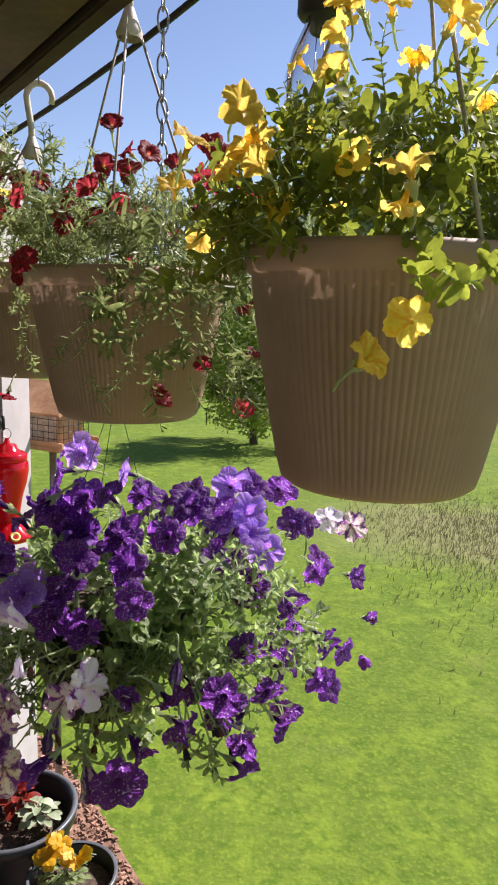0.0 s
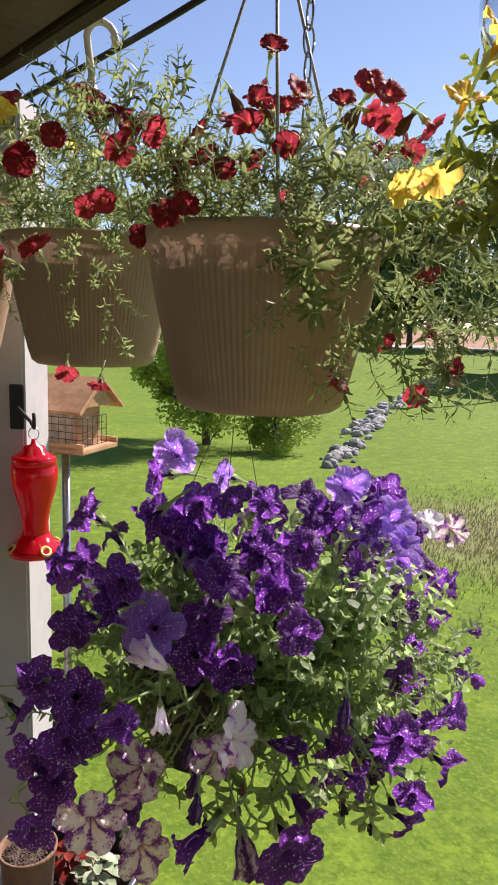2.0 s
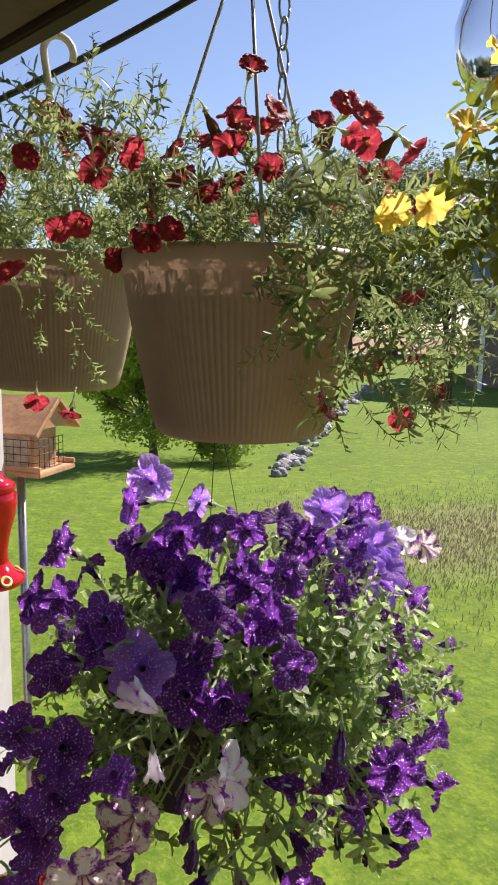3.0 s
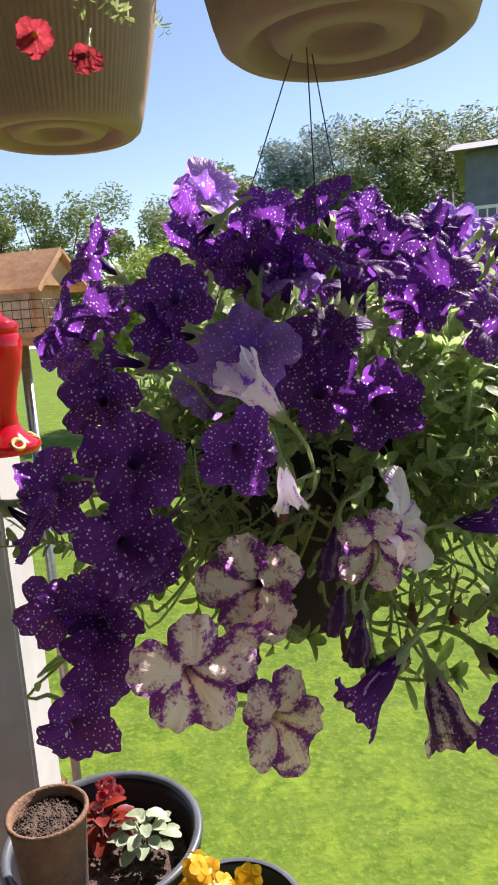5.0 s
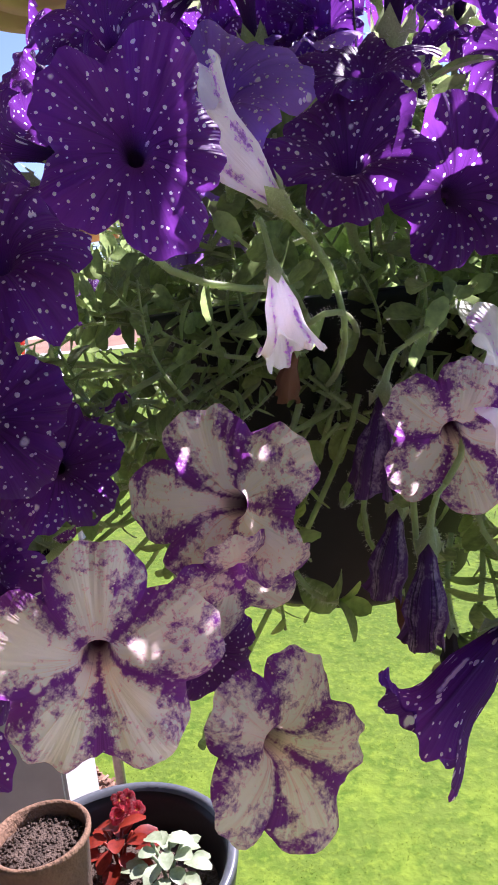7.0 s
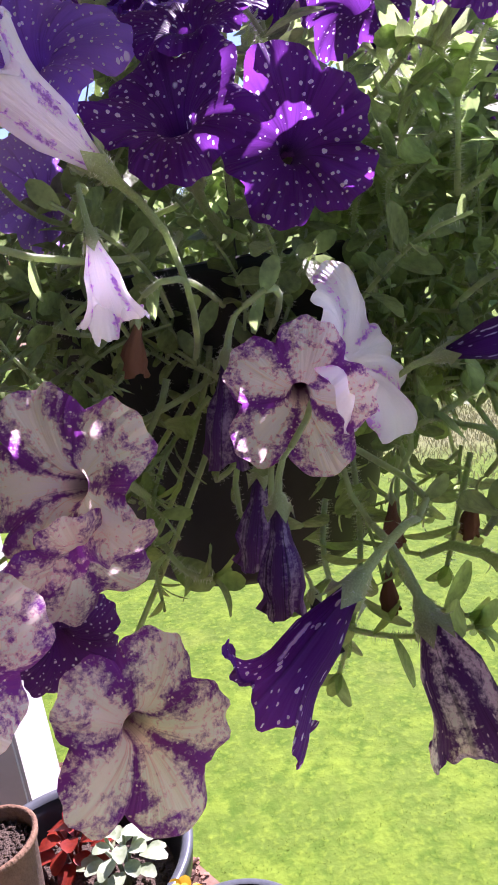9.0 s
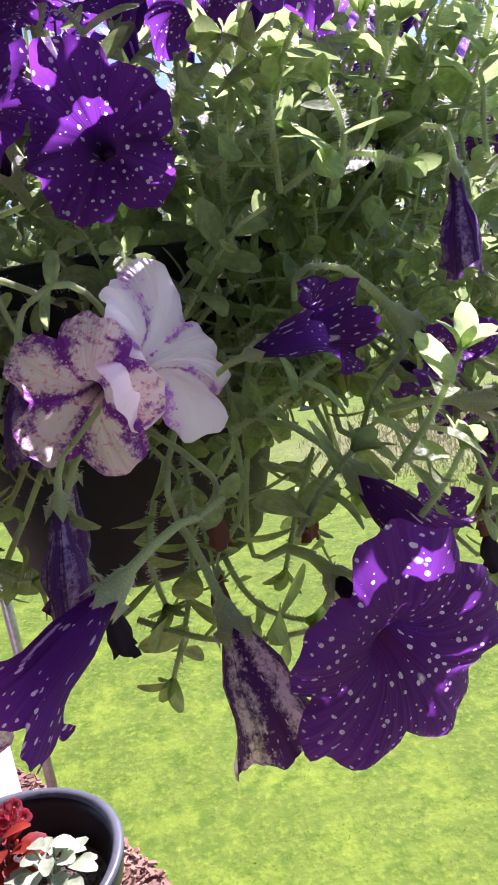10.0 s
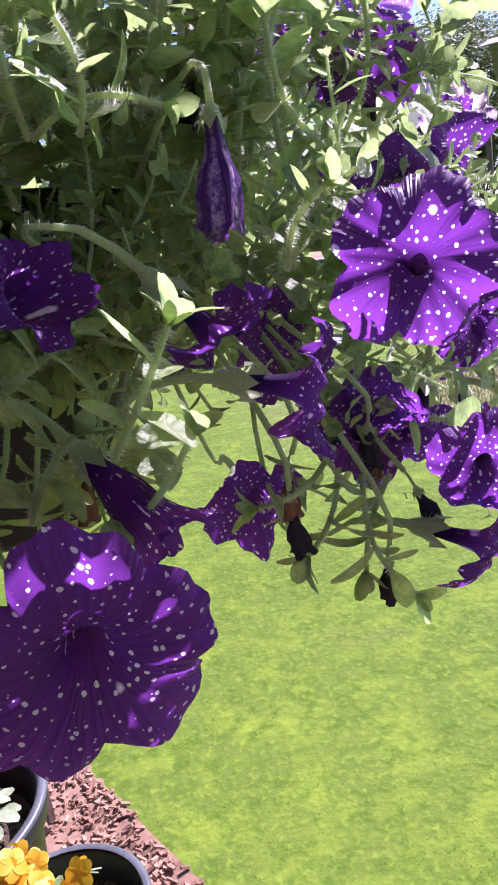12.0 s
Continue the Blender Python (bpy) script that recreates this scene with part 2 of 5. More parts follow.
def lathe(profile, seg=48, rib=0.0, ribs=0, rib_from=0, rib_to=0, mat_index=0, bm=None, at=(0, 0, 0), close=False):
    bm = bm or bmesh.new()
    rings = []
    for k, (r, z) in enumerate(profile):
        ring = []
        for i in range(seg):
            a = 2 * math.pi * i / seg
            rr = r + (rib * math.cos(ribs * a) if rib_from <= k < rib_to else 0)
            ring.append(bm.verts.new((at[0] + rr * math.cos(a), at[1] + rr * math.sin(a), at[2] + z)))
        rings.append(ring)
    for a, b in zip(rings, rings[1:]):
        for i in range(seg):
            f = bm.faces.new((a[i], a[(i + 1) % seg], b[(i + 1) % seg], b[i]))
            f.material_index = mat_index
    if close:
        bm.faces.new(rings[-1]).material_index = mat_index
    return bm


def tube(points, radius, seg=6, bm=None, mat_index=0, taper=1.0):
    bm = bm or bmesh.new()
    pts = [Vector(p) for p in points]
    rings, side = [], None
    for k, p in enumerate(pts):
        d = (pts[min(k + 1, len(pts) - 1)] - pts[max(k - 1, 0)]).normalized()
        if side is None:
            side = d.orthogonal().normalized()
        side = (side - d * side.dot(d)).normalized()
        up = d.cross(side)
        r = radius * (1 + (taper - 1) * k / max(1, len(pts) - 1))
        rings.append([bm.verts.new(p + r * (math.cos(2 * math.pi * i / seg) * side + math.sin(2 * math.pi * i / seg) * up)) for i in range(seg)])
    for a, b in zip(rings, rings[1:]):
        for i in range(seg):
            f = bm.faces.new((a[i], a[(i + 1) % seg], b[(i + 1) % seg], b[i]))
            f.material_index = mat_index
    for ring in (rings[0][::-1], rings[-1]):
        bm.faces.new(ring).material_index = mat_index
    return bm


def box(x0, y0, z0, x1, y1, z1, bevel=0.0, bm=None, m=None):
    bm = bm or bmesh.new()
    made = bmesh.ops.create_cube(bm, size=1.0)["verts"]
    for v in made:
        v.co = Vector(((x0 + x1) / 2 + v.co.x * (x1 - x0), (y0 + y1) / 2 + v.co.y * (y1 - y0), (z0 + z1) / 2 + v.co.z * (z1 - z0)))
        if m is not None:
            v.co = m @ v.co
    if bevel:
        edges = list({e for v in made for e in v.link_edges})
        bmesh.ops.bevel(bm, geom=edges, offset=bevel, segments=2, affect="EDGES", clamp_overlap=True)
    return bm


def aim(place, normal, spin=0.0, size=1.0):
    """A pose whose z axis points along normal."""
    q = Vector(normal).normalized().to_track_quat("Z", "Y").to_matrix().to_4x4()
    return Matrix.Translation(place) @ q @ Matrix.Rotation(spin, 4, "Z") @ Matrix.Scale(size, 4)


def leaf_into(bm, base, along, up, length, width, fold=0.25, curl=0.2, mat_index=0, n=4):
    along, up = along.normalized(), up.normalized()
    side = along.cross(up).normalized()
    up = side.cross(along)
    rows = []
    for k in range(n + 1):
        s = k / n
        w = width * 0.5 * max(0.12, math.sin(math.pi * min(1, 0.05 + 0.9 * s ** 1.2)) ** 0.6)
        c = base + along * (length * s) - up * (curl * length * s * s)
        rows.append([bm.verts.new(c - side * w + up * (fold * w)), bm.verts.new(c), bm.verts.new(c + side * w + up * (fold * w))])
    for a, b in zip(rows, rows[1:]):
        for i in (0, 1):
            bm.faces.new((a[i], a[i + 1], b[i + 1], b[i])).material_index = mat_index


def sprig_mesh(name, rng, length, leaves, leaf_len, leaf_w, stem_r, mats, droop=0.3, hairs=0):
    """A stem along +z with opposite leaves, denser towards its tip."""
    bm = bmesh.new()
    bend = rng.uniform(0, 2 * math.pi)
    bx, by = math.cos(bend), math.sin(bend)
    pts = []
    for k in range(7):
        s = k / 6
        o = droop * length * s * s
        wob = 0.03 * length * math.sin(5 * s + bend)
        pts.append(Vector((bx * o + by * wob, by * o - bx * wob, length * s * (1 - 0.25 * droop * s))))
    tube(pts, stem_r, 5, bm, 1, 0.6)
    for k in range(hairs):
        s = rng.uniform(0.02, 0.98)
        j = min(5, int(s * 6))
        p = pts[j].lerp(pts[j + 1], s * 6 - j)
        d = (pts[j + 1] - pts[j]).normalized()
        out = d.orthogonal().normalized()
        out.rotate(Matrix.Rotation(rng.uniform(0, 6.28), 3, d))
        w = d * 0.0001
        bm.faces.new([bm.verts.new(v) for v in (p + out * stem_r * 0.7 - w, p + out * stem_r * 0.7 + w, p + out * (stem_r + rng.uniform(0.0018, 0.0036)))]).material_index = 2
    for k in range(leaves):
        s = 0.12 + 0.88 * (k + rng.random() * 0.5) / leaves
        j = min(5, int(s * 6))
        p = pts[j].lerp(pts[j + 1], s * 6 - j)
        d = (pts[j + 1] - pts[j]).normalized()
        a = k * 2.4 + rng.uniform(-0.5, 0.5)
        out = (d.orthogonal().normalized())
        out.rotate(Matrix.Rotation(a, 3, d))
        along = (out * rng.uniform(0.7, 1.1) + d * rng.uniform(0.2, 0.8)).normalized()
        big = rng.uniform(0.65, 1.15) * (1.0 if s < 0.85 else 0.6)
        leaf_into(bm, p, along, d, leaf_len * big, leaf_w * big, rng.uniform(0.1, 0.45), rng.uniform(-0.1, 0.45), 0)
    me = bpy.data.meshes.new(name)
    bm.to_mesh(me)
    bm.free()
    for x in mats:
        me.materials.append(x)
    me.polygons.foreach_set("use_smooth", [True] * len(me.polygons))
    me["leaves"] = leaves
    return me


def bloom_mesh(name, rng, petal, stem_mat, depth=1.1, openness=1.0, ruffle=1.0, stem_len=2.2, half=0.0, cut=0.27, bell=0.0):
    """A five-lobed trumpet of radius 1 that faces +z, with its calyx and stalk behind; each lobe has a length, tilt and crease of its own."""
    bm = bmesh.new()
    seg, rows = 90, []
    ph = [rng.uniform(0, 6.28) for _ in range(6)]
    tilt = [rng.uniform(-0.26, 0.16) * ruffle for _ in range(5)]
    size = [rng.uniform(0.88, 1.10) for _ in range(5)]
    roll = [rng.uniform(-0.16, 0.16) * ruffle for _ in range(5)]
    prof = [(0.07, -depth), (0.09, -0.75 * depth), (0.12, -0.45 * depth), (0.17, -0.24), (0.25, -0.11), (0.36, -0.03), (0.50, 0.03), (0.64, 0.06), (0.78, 0.07), (0.90, 0.05), (1.0, 0.0)]
    for r, z in prof:
        limb = max(0.0, (r - 0.17) / 0.83)
        row = []
        for i in range(seg):
            a = 2 * math.pi * i / seg
            lobe = abs(math.cos(2.5 * a))
            t = a / (2 * math.pi / 5)
            k, off = round(t) % 5, (t - round(t)) * 2
            edge = 1 - abs(off) ** 3
            notch = 1 - limb ** 1.5 * cut * (1 - lobe) ** 1.5 + limb ** 2 * (0.03 * math.sin(3 * a + ph[0]) + 0.022 * math.sin(19 * a + ph[3]) + (size[k] - 1) * edge)
            rr = (r * notch + bell * 0.35 * (1 - r) * min(1.0, (r - 0.07) / 0.05)) * (1 - limb * (1 - openness) * 0.65)
            zz = z + limb * (1 - openness) * 0.75 + limb ** 1.4 * edge * (tilt[k] + roll[k] * off)
            zz += ruffle * limb ** 1.6 * (0.05 * math.sin(5 * a + ph[1]) + 0.055 * math.sin(8 * a + ph[2]) + 0.03 * math.sin(17 * a + ph[3]) + 0.06 * math.sin(2 * a + ph[4]))
            zz -= 0.045 * limb ** 0.7 * math.exp(-((off / 0.16) ** 2)) + 0.012 * math.sin(40 * a + ph[1]) * limb * (1.1 - limb)
            zz -= limb * 0.08 * (1 - lobe)
            zz -= half * limb * 0.55 * max(0.0, math.cos(a - ph[5]))
            row.append(bm.verts.new((rr * math.cos(a), rr * math.sin(a), zz)))
        rows.append(row)
    for a, b in zip(rows, rows[1:]):
        for i in range(seg):
            bm.faces.new((a[i], a[(i + 1) % seg], b[(i + 1) % seg], b[i]))
    bm.faces.new(rows[0][::-1])
    me = bpy.data.meshes.new(name)
    bm.to_mesh(me)
    bm.free()
    me.materials.append(petal)
    me.polygons.foreach_set("use_smooth", [True] * len(me.polygons))
    me["stalk"] = stalk_mesh(stem_mat, depth, stem_len, ph[5]).name
    me["root"] = (0.2 * stem_len * math.cos(ph[5]), 0.2 * stem_len * math.sin(ph[5]), -depth - 0.57 * stem_len)
    me["way"] = (math.cos(ph[5]), math.sin(ph[5]), -1.0)
    return me


def stalk_mesh(material, depth, length, turn):
    """A bent stalk that opens into a calyx of five pointed sepals."""
    bm = bmesh.new()
    seg, rings = 10, []
    d = Vector((math.cos(turn), math.sin(turn), 0))
    path = [(-0.95, 0.40, 0.05), (-0.75, 0.16, 0.055), (-0.4, 0.03, 0.06), (-0.12, 0.0, 0.07), (-0.03, 0.0, 0.13), (0.06, 0.0, 0.15), (0.16, 0.0, 0.19), (0.24, 0.0, 0.26)]
    for k, (s, o, r) in enumerate(path):
        ring = []
        for i in range(seg):
            a = 2 * math.pi * i / seg
            tip = (0.16 if i % 2 == 0 else -0.10) if k == len(path) - 1 else 0.0
            ring.append(bm.verts.new(Vector((r * math.cos(a), r * math.sin(a), -depth + s * length * 0.6 + tip)) + d * o * length * 0.5))
        rings.append(ring)
    for a, b in zip(rings, rings[1:]):
        for i in range(seg):
            bm.faces.new((a[i], a[(i + 1) % seg], b[(i + 1) % seg], b[i]))
    down = random.Random(int(turn * 1000))
    for _ in range(260):
        k = down.randrange(len(rings) - 1)
        i = down.randrange(seg)
        p = rings[k][i].co.lerp(rings[k + 1][i].co, down.random())
        mid = sum((v.co for v in rings[k]), Vector()) / seg
        out = (p - mid).normalized() + Vector((down.gauss(0, 0.3), down.gauss(0, 0.3), down.gauss(0, 0.3)))
        w = Vector((0, 0, 0.0032))
        bm.faces.new([bm.verts.new(v) for v in (p - w, p + w, p + out * down.uniform(0.04, 0.085))]).material_index = 1
    me = bpy.data.meshes.new("stalk")
    bm.to_mesh(me)
    bm.free()
    me.materials.append(material), me.materials.append(M_DOWN)
    me.polygons.foreach_set("use_smooth", [True] * len(me.polygons))
    return me


def wilted_mesh(name, rng, petal, stem_mat):
    """A collapsed bloom that hangs along -z from its calyx."""
    bm = bmesh.new()
    seg, rows = 24, []
    ph = rng.uniform(0, 6)
    for k, (r, z) in enumerate([(0.12, 0.9), (0.16, 0.6), (0.22, 0.25), (0.36, -0.1), (0.42, -0.45), (0.36, -0.75), (0.44, -1.0)]):
        rows.append([bm.verts.new((r * (1 + 0.22 * k / 6 * math.cos(5 * a + ph)) * math.cos(a) + 0.05 * math.sin(3 * z + ph) + rng.gauss(0, 0.035) * k / 6,
                                   r * (1 + 0.25 * k / 6 * math.sin(6 * a)) * 0.8 * math.sin(a) + rng.gauss(0, 0.035) * k / 6,
                                   z + 0.12 * (k / 6) * math.sin(3 * a + ph))) for a in (2 * math.pi * i / seg for i in range(seg))])
    for a, b in zip(rows, rows[1:]):
        for i in range(seg):
            bm.faces.new((a[i], a[(i + 1) % seg], b[(i + 1) % seg], b[i]))
    me = bpy.data.meshes.new(name)
    bm.to_mesh(me)
    bm.free()
    me.materials.append(petal)
    me.polygons.foreach_set("use_smooth", [True] * len(me.polygons))
    sm = stalk_mesh(stem_mat, 0.0, 1.4, ph)
    for v in sm.vertices:
        v.co.z = 0.95 - v.co.z
    me["stalk"] = sm.name
    me["root"] = (0.28 * math.cos(ph), 0.28 * math.sin(ph), 1.75)
    me["way"] = (math.cos(ph), math.sin(ph), 1.0)
    return me


# ---- ground ----
def ground_height(x, y):
    """A level lawn that rises a little away from the porch."""
    def rise(lo, hi):
        k = min(1.0, max(0.0, (y - lo) / (hi - lo)))
        return k * k * (3 - 2 * k)
    return 0.10 * rise(1.8, 4.5) + 0.12 * rise(9, 24) + 0.04 * rise(2, 8) * math.sin(0.9 * x + 0.35 * y) * rise(2, 6)


def ground_material():
    m = bpy.data.materials.new("lawn_ground")
    m.use_nodes = True
    n, l = m.node_tree.nodes, m.node_tree.links
    b = n["Principled BSDF"]
    b.inputs["Roughness"].default_value, b.inputs["Specular IOR Level"].default_value = 0.9, 0.15
    tc = n.new("ShaderNodeTexCoord")

    def noise_at(scale, detail=4):
        k = n.new("ShaderNodeTexNoise")
        k.inputs["Scale"].default_value, k.inputs["Detail"].default_value = scale, detail
        l.new(tc.outputs["Object"], k.inputs["Vector"])
        return k.outputs["Fac"]

    def ramp(v, lo, hi):
        k = n.new("ShaderNodeMapRange")
        k.inputs["From Min"].default_value, k.inputs["From Max"].default_value = lo, hi
        l.new(v, k.inputs["Value"])
        return k.outputs[0]

    def blend(f, a, c):
        k = n.new("ShaderNodeMix")
        k.data_type = "RGBA"
        for i, v in ((0, f), (6, a), (7, c)):
            if isinstance(v, tuple):
                k.inputs[i].default_value = (*v, 1)
            else:
                l.new(v, k.inputs[i])
        return k.outputs[2]

    col = blend(ramp(noise_at(0.7), 0.35, 0.7), (0.088, 0.148, 0.015), (0.125, 0.190, 0.022))
    col = blend(ramp(noise_at(7.0), 0.45, 0.75), col, (0.175, 0.26, 0.022))
    col = blend(ramp(noise_at(19.0), 0.45, 0.7), col, (0.070, 0.135, 0.010))
    col = blend(ramp(noise_at(60.0), 0.5, 0.8), col, (0.185, 0.27, 0.025))
    col = blend(ramp(noise_at(2.2), 0.62, 0.85), col, (0.17, 0.18, 0.05))
    # worn strip of dry grass that crosses the slope
    sep = n.new("ShaderNodeSeparateXYZ")
    l.new(tc.outputs["Object"], sep.inputs[0])

    def math_node(op, a, c):
        k = n.new("ShaderNodeMath")
        k.operation = op
        for i, v in enumerate((a, c)):
            if isinstance(v, (int, float)):
                k.inputs[i].default_value = v
            else:
                l.new(v, k.inputs[i])
        return k.outputs[0]

    wob = math_node("ADD", sep.outputs[1], math_node("MULTIPLY", noise_at(1.1), 1.8))
    strip = math_node("SUBTRACT", 1.25, math_node("ABSOLUTE", math_node("SUBTRACT", wob, 6.4), 0.0))
    east = ramp(sep.outputs[0], 0.3, 1.6)
    col = blend(math_node("MULTIPLY", math_node("MULTIPLY", ramp(strip, 0.0, 0.9), east), 0.6), col, (0.24, 0.21, 0.12))
    l.new(col, b.inputs["Base Color"])
    bp = n.new("ShaderNodeBump")
    bp.inputs["Strength"].default_value, bp.inputs["Distance"].default_value = 0.35, 0.02
    l.new(noise_at(30.0), bp.inputs["Height"]), l.new(bp.outputs[0], b.inputs["Normal"])
    return m


def build_ground():
    bm = bmesh.new()
    xs = [-900, -300, -100, -50, -30] + [-20 + 1.0 * i for i in range(41)] + [30, 50, 100, 300, 900]
    ys = [-300, -60, -20, -8, -3, 0, 1, 2] + [2.4 + 0.5 * i for i in range(80)] + [48, 60, 80, 120, 250, 900, 2500]
    grid = [[bm.verts.new((x, y, ground_height(max(-20, min(20, x)), y))) for x in xs] for y in ys]
    for a, b in zip(grid, grid[1:]):
        for i in range(len(xs) - 1):
            bm.faces.new((a[i], a[i + 1], b[i + 1], b[i]))
    tagged(part("ground", bm, ground_material()), "sunny green lawn stretching away from the porch", "lawn", kind="structure")


build_ground()

rng = random.Random(11)
M_GRASS = mat("grass_blade", (0.16, 0.25, 0.03), 0.5, scale=9, vary=0.3, translucent=0.6, tint=(0.32, 0.42, 0.06), fine=5, spec=0.25)
M_GRASS_DRY = mat("dry_grass_blade", (0.26, 0.23, 0.12), 0.7, scale=4, vary=0.35, translucent=0.4, tint=(0.17, 0.20, 0.06))


def grass(name, count, spot, height, material, label):
    verts, faces = [], []
    for _ in range(count):
        x, y = spot()
        z = ground_height(x, y) - 0.004
        h, a = height * rng.uniform(0.5, 1.25), rng.uniform(0, 6.28)
        w = h * 0.05 + 0.0012
        lx, ly = rng.gauss(0, 0.35) * h, rng.gauss(0, 0.35) * h
        dx, dy = w * math.cos(a), w * math.sin(a)
        k = len(verts)
        verts += [(x - dx, y - dy, z), (x + dx, y + dy, z), (x + lx * 0.4 + dx * 0.7, y + ly * 0.4 + dy * 0.7, z + h * 0.6),
                  (x + lx * 0.4 - dx * 0.7, y + ly * 0.4 - dy * 0.7, z + h * 0.6), (x + lx, y + ly, z + h * rng.uniform(0.8, 1))]
        faces += [(k, k + 1, k + 2, k + 3), (k + 3, k + 2, k + 4)]
    me = bpy.data.meshes.new(name)
    me.from_pydata(verts, [], faces)
    me.materials.append(material)
    tagged(new(name, me), label, "grass", kind="stuff")


def mulch_edge(x):
    """The bed's border with the lawn."""
    return 1.80 - 1.35 * (x + 0.19) + 0.03 * math.sin(9 * x)


def lawn_spot():
    while True:
        y = 1.3 + 5.5 * rng.random() ** 1.8
        x = rng.uniform(-0.62, 0.62) * (y + 0.4) + 0.13 * y
        clump = noise.noise(Vector((x * 5, y * 5, 0))) + 0.6 * noise.noise(Vector((x * 17, y * 17, 3)))
        if y > mulch_edge(x) + rng.gauss(0, 0.02) and clump > rng.uniform(-0.5, 0.35):
            return x, y


def tall_spot():
    while True:
        x, y = rng.uniform(0.8, 7.0), rng.gauss(5.3, 0.8)
        if x > 0.8 + rng.random():
            return x, y


grass("lawn_grass", 110000, lawn_spot, 0.0075, M_GRASS, "short sunlit lawn grass")
grass("tall_dry_grass", 26000, tall_spot, 0.045, M_GRASS_DRY, "tall dry tan grass across the slope")

# mulch bed at the porch's foot
M_MULCH = mat("bark_mulch", (0.24, 0.12, 0.07), 0.9, scale=9, vary=0.45, bump=0.6, tint=(0.40, 0.24, 0.16), obj_random=0.3)
bm = bmesh.new()
cols = [-4 + 0.1 * i for i in range(59)]
low = [bm.verts.new((x, -1.0, 0.012)) for x in cols]
high = [bm.verts.new((x, min(4.5, mulch_edge(x)), 0.012 + ground_height(x, min(4.5, mulch_edge(x))))) for x in cols]
for i in range(len(cols) - 1):
    bm.faces.new((low[i], low[i + 1], high[i + 1], high[i]))
tagged(part("mulch_bed", bm, M_MULCH), "reddish brown bark mulch bed beside the porch", "mulch", kind="structure")
chip = bmesh.new()
for _ in range(3600):
    x = rng.uniform(-1.2, 0.5)
    y = mulch_edge(x) - abs(rng.gauss(0, 0.35))
    box(-0.5, -0.5, -0.5, 0.5, 0.5, 0.5, 0, chip, pose(x, y, 0.014 + ground_height(x, y) + rng.uniform(0, 0.010), rng.uniform(-35, 35), rng.uniform(-35, 35), rng.uniform(0, 360))
        @ Matrix.Diagonal((rng.uniform(0.008, 0.030), rng.uniform(0.004, 0.011), rng.uniform(0.003, 0.006), 1)))
tagged(part("mulch_chips", chip, M_MULCH, smooth=False), "loose reddish brown bark chips on the bed", "mulch", kind="stuff")

# ---- porch: floor, post, beam, roof, house wall behind the camera ----
EDGE_A, EDGE_B = Vector((-0.61, 1.61)), Vector((-0.146, 0.94))  # the eave's line over the plan
along = (EDGE_B - EDGE_A).normalized()
inward = Vector((-along.y, along.x))
if inward.x > 0:
    inward = -inward
P0, P1 = EDGE_A - along * 2.5, EDGE_B + along * 3.0
FLOOR_Z = 0.10


def slab(name, offs, z0, z1, material, label, category, kind="structure", bevel=0.004, a=P0, b=P1):
    """A bar along the eave between two inward offsets."""
    bm = bmesh.new()
    n = (b - a).length
    mx = Matrix.Translation((a.x, a.y, 0)) @ Matrix.Rotation(math.atan2(along.y, along.x), 4, "Z")
    s = 1 if Vector((-along.y, along.x)).dot(inward) > 0 else -1
    o0, o1 = sorted((s * offs[0], s * offs[1]))
    box(0, o0, z0, n, o1, z1, bevel, bm, mx)
    return tagged(part(name, bm, material, smooth=False), label, category, kind=kind)


slab("beam", (0.012, 0.11), 2.17, 2.33, M_BEAM, "brown stained timber beam under the porch roof", "beam")
slab("fascia", (-0.025, 0.008), 2.16, 2.38, M_BEAM_DARK, "dark brown timber fascia along the eave", "fascia")
slab("ceiling", (0.11, 3.2), 2.36, 2.40, M_BEAM_DARK, "dark brown porch ceiling boards", "ceiling")
slab("roof", (-0.06, 3.3), 2.405, 2.47, M_BEAM_DARK, "porch roof slab", "roof")
for k in range(5):
    bmr = bmesh.new()
    s0 = 1.2 + 0.62 * k
    base = P0 + along * s0
    mx = Matrix.Translation((base.x, base.y, 0)) @ Matrix.Rotation(math.atan2(inward.y, inward.x), 4, "Z")
    box(0.114, -0.02, 2.23, 3.1, 0.02, 2.358, 0.003, bmr, mx)
    tagged(part("rafter", bmr, M_BEAM, smooth=False), "brown timber rafter under the porch ceiling", "rafter", "porch rafters", "structure")
slab("porch_floor", (0.42, 3.2), FLOOR_Z - 0.06, FLOOR_Z, M_DECK, "weathered porch floor boards", "floor")
slab("wall_house", (3.2, 3.35), 0.0, 2.46, M_POST, "pale house wall behind the porch", "wall")

post_m = Matrix.Translation((-0.650, 1.790, 0)) @ Matrix.Rotation(radians(-7), 4, "Z")
bm = box(-0.085, -0.085, 0.0, 0.085, 0.085, 2.165, 0.006)
post = part("porch_post", bm, M_POST, m=post_m, smooth=False)
tagged(post, "grey-white painted square porch post", "post", kind="structure")
bm = box(-0.17, -0.10, 0.0, -0.095, 0.06, 2.16, 0.004)
tagged(part("dark_side_post", bm, M_BEAM, m=post_m, smooth=False), "brown timber post beside the white porch post", "post", kind="structure")

# ---- pots of the hanging baskets ----
BASKETS = {"red": Vector((-0.130, 0.997, 1.603)), "left": Vector((-0.387, 1.378, 1.627)), "far": Vector((-0.688, 1.471, 1.607)), "yellow": Vector((0.197, 0.677, 1.584))}


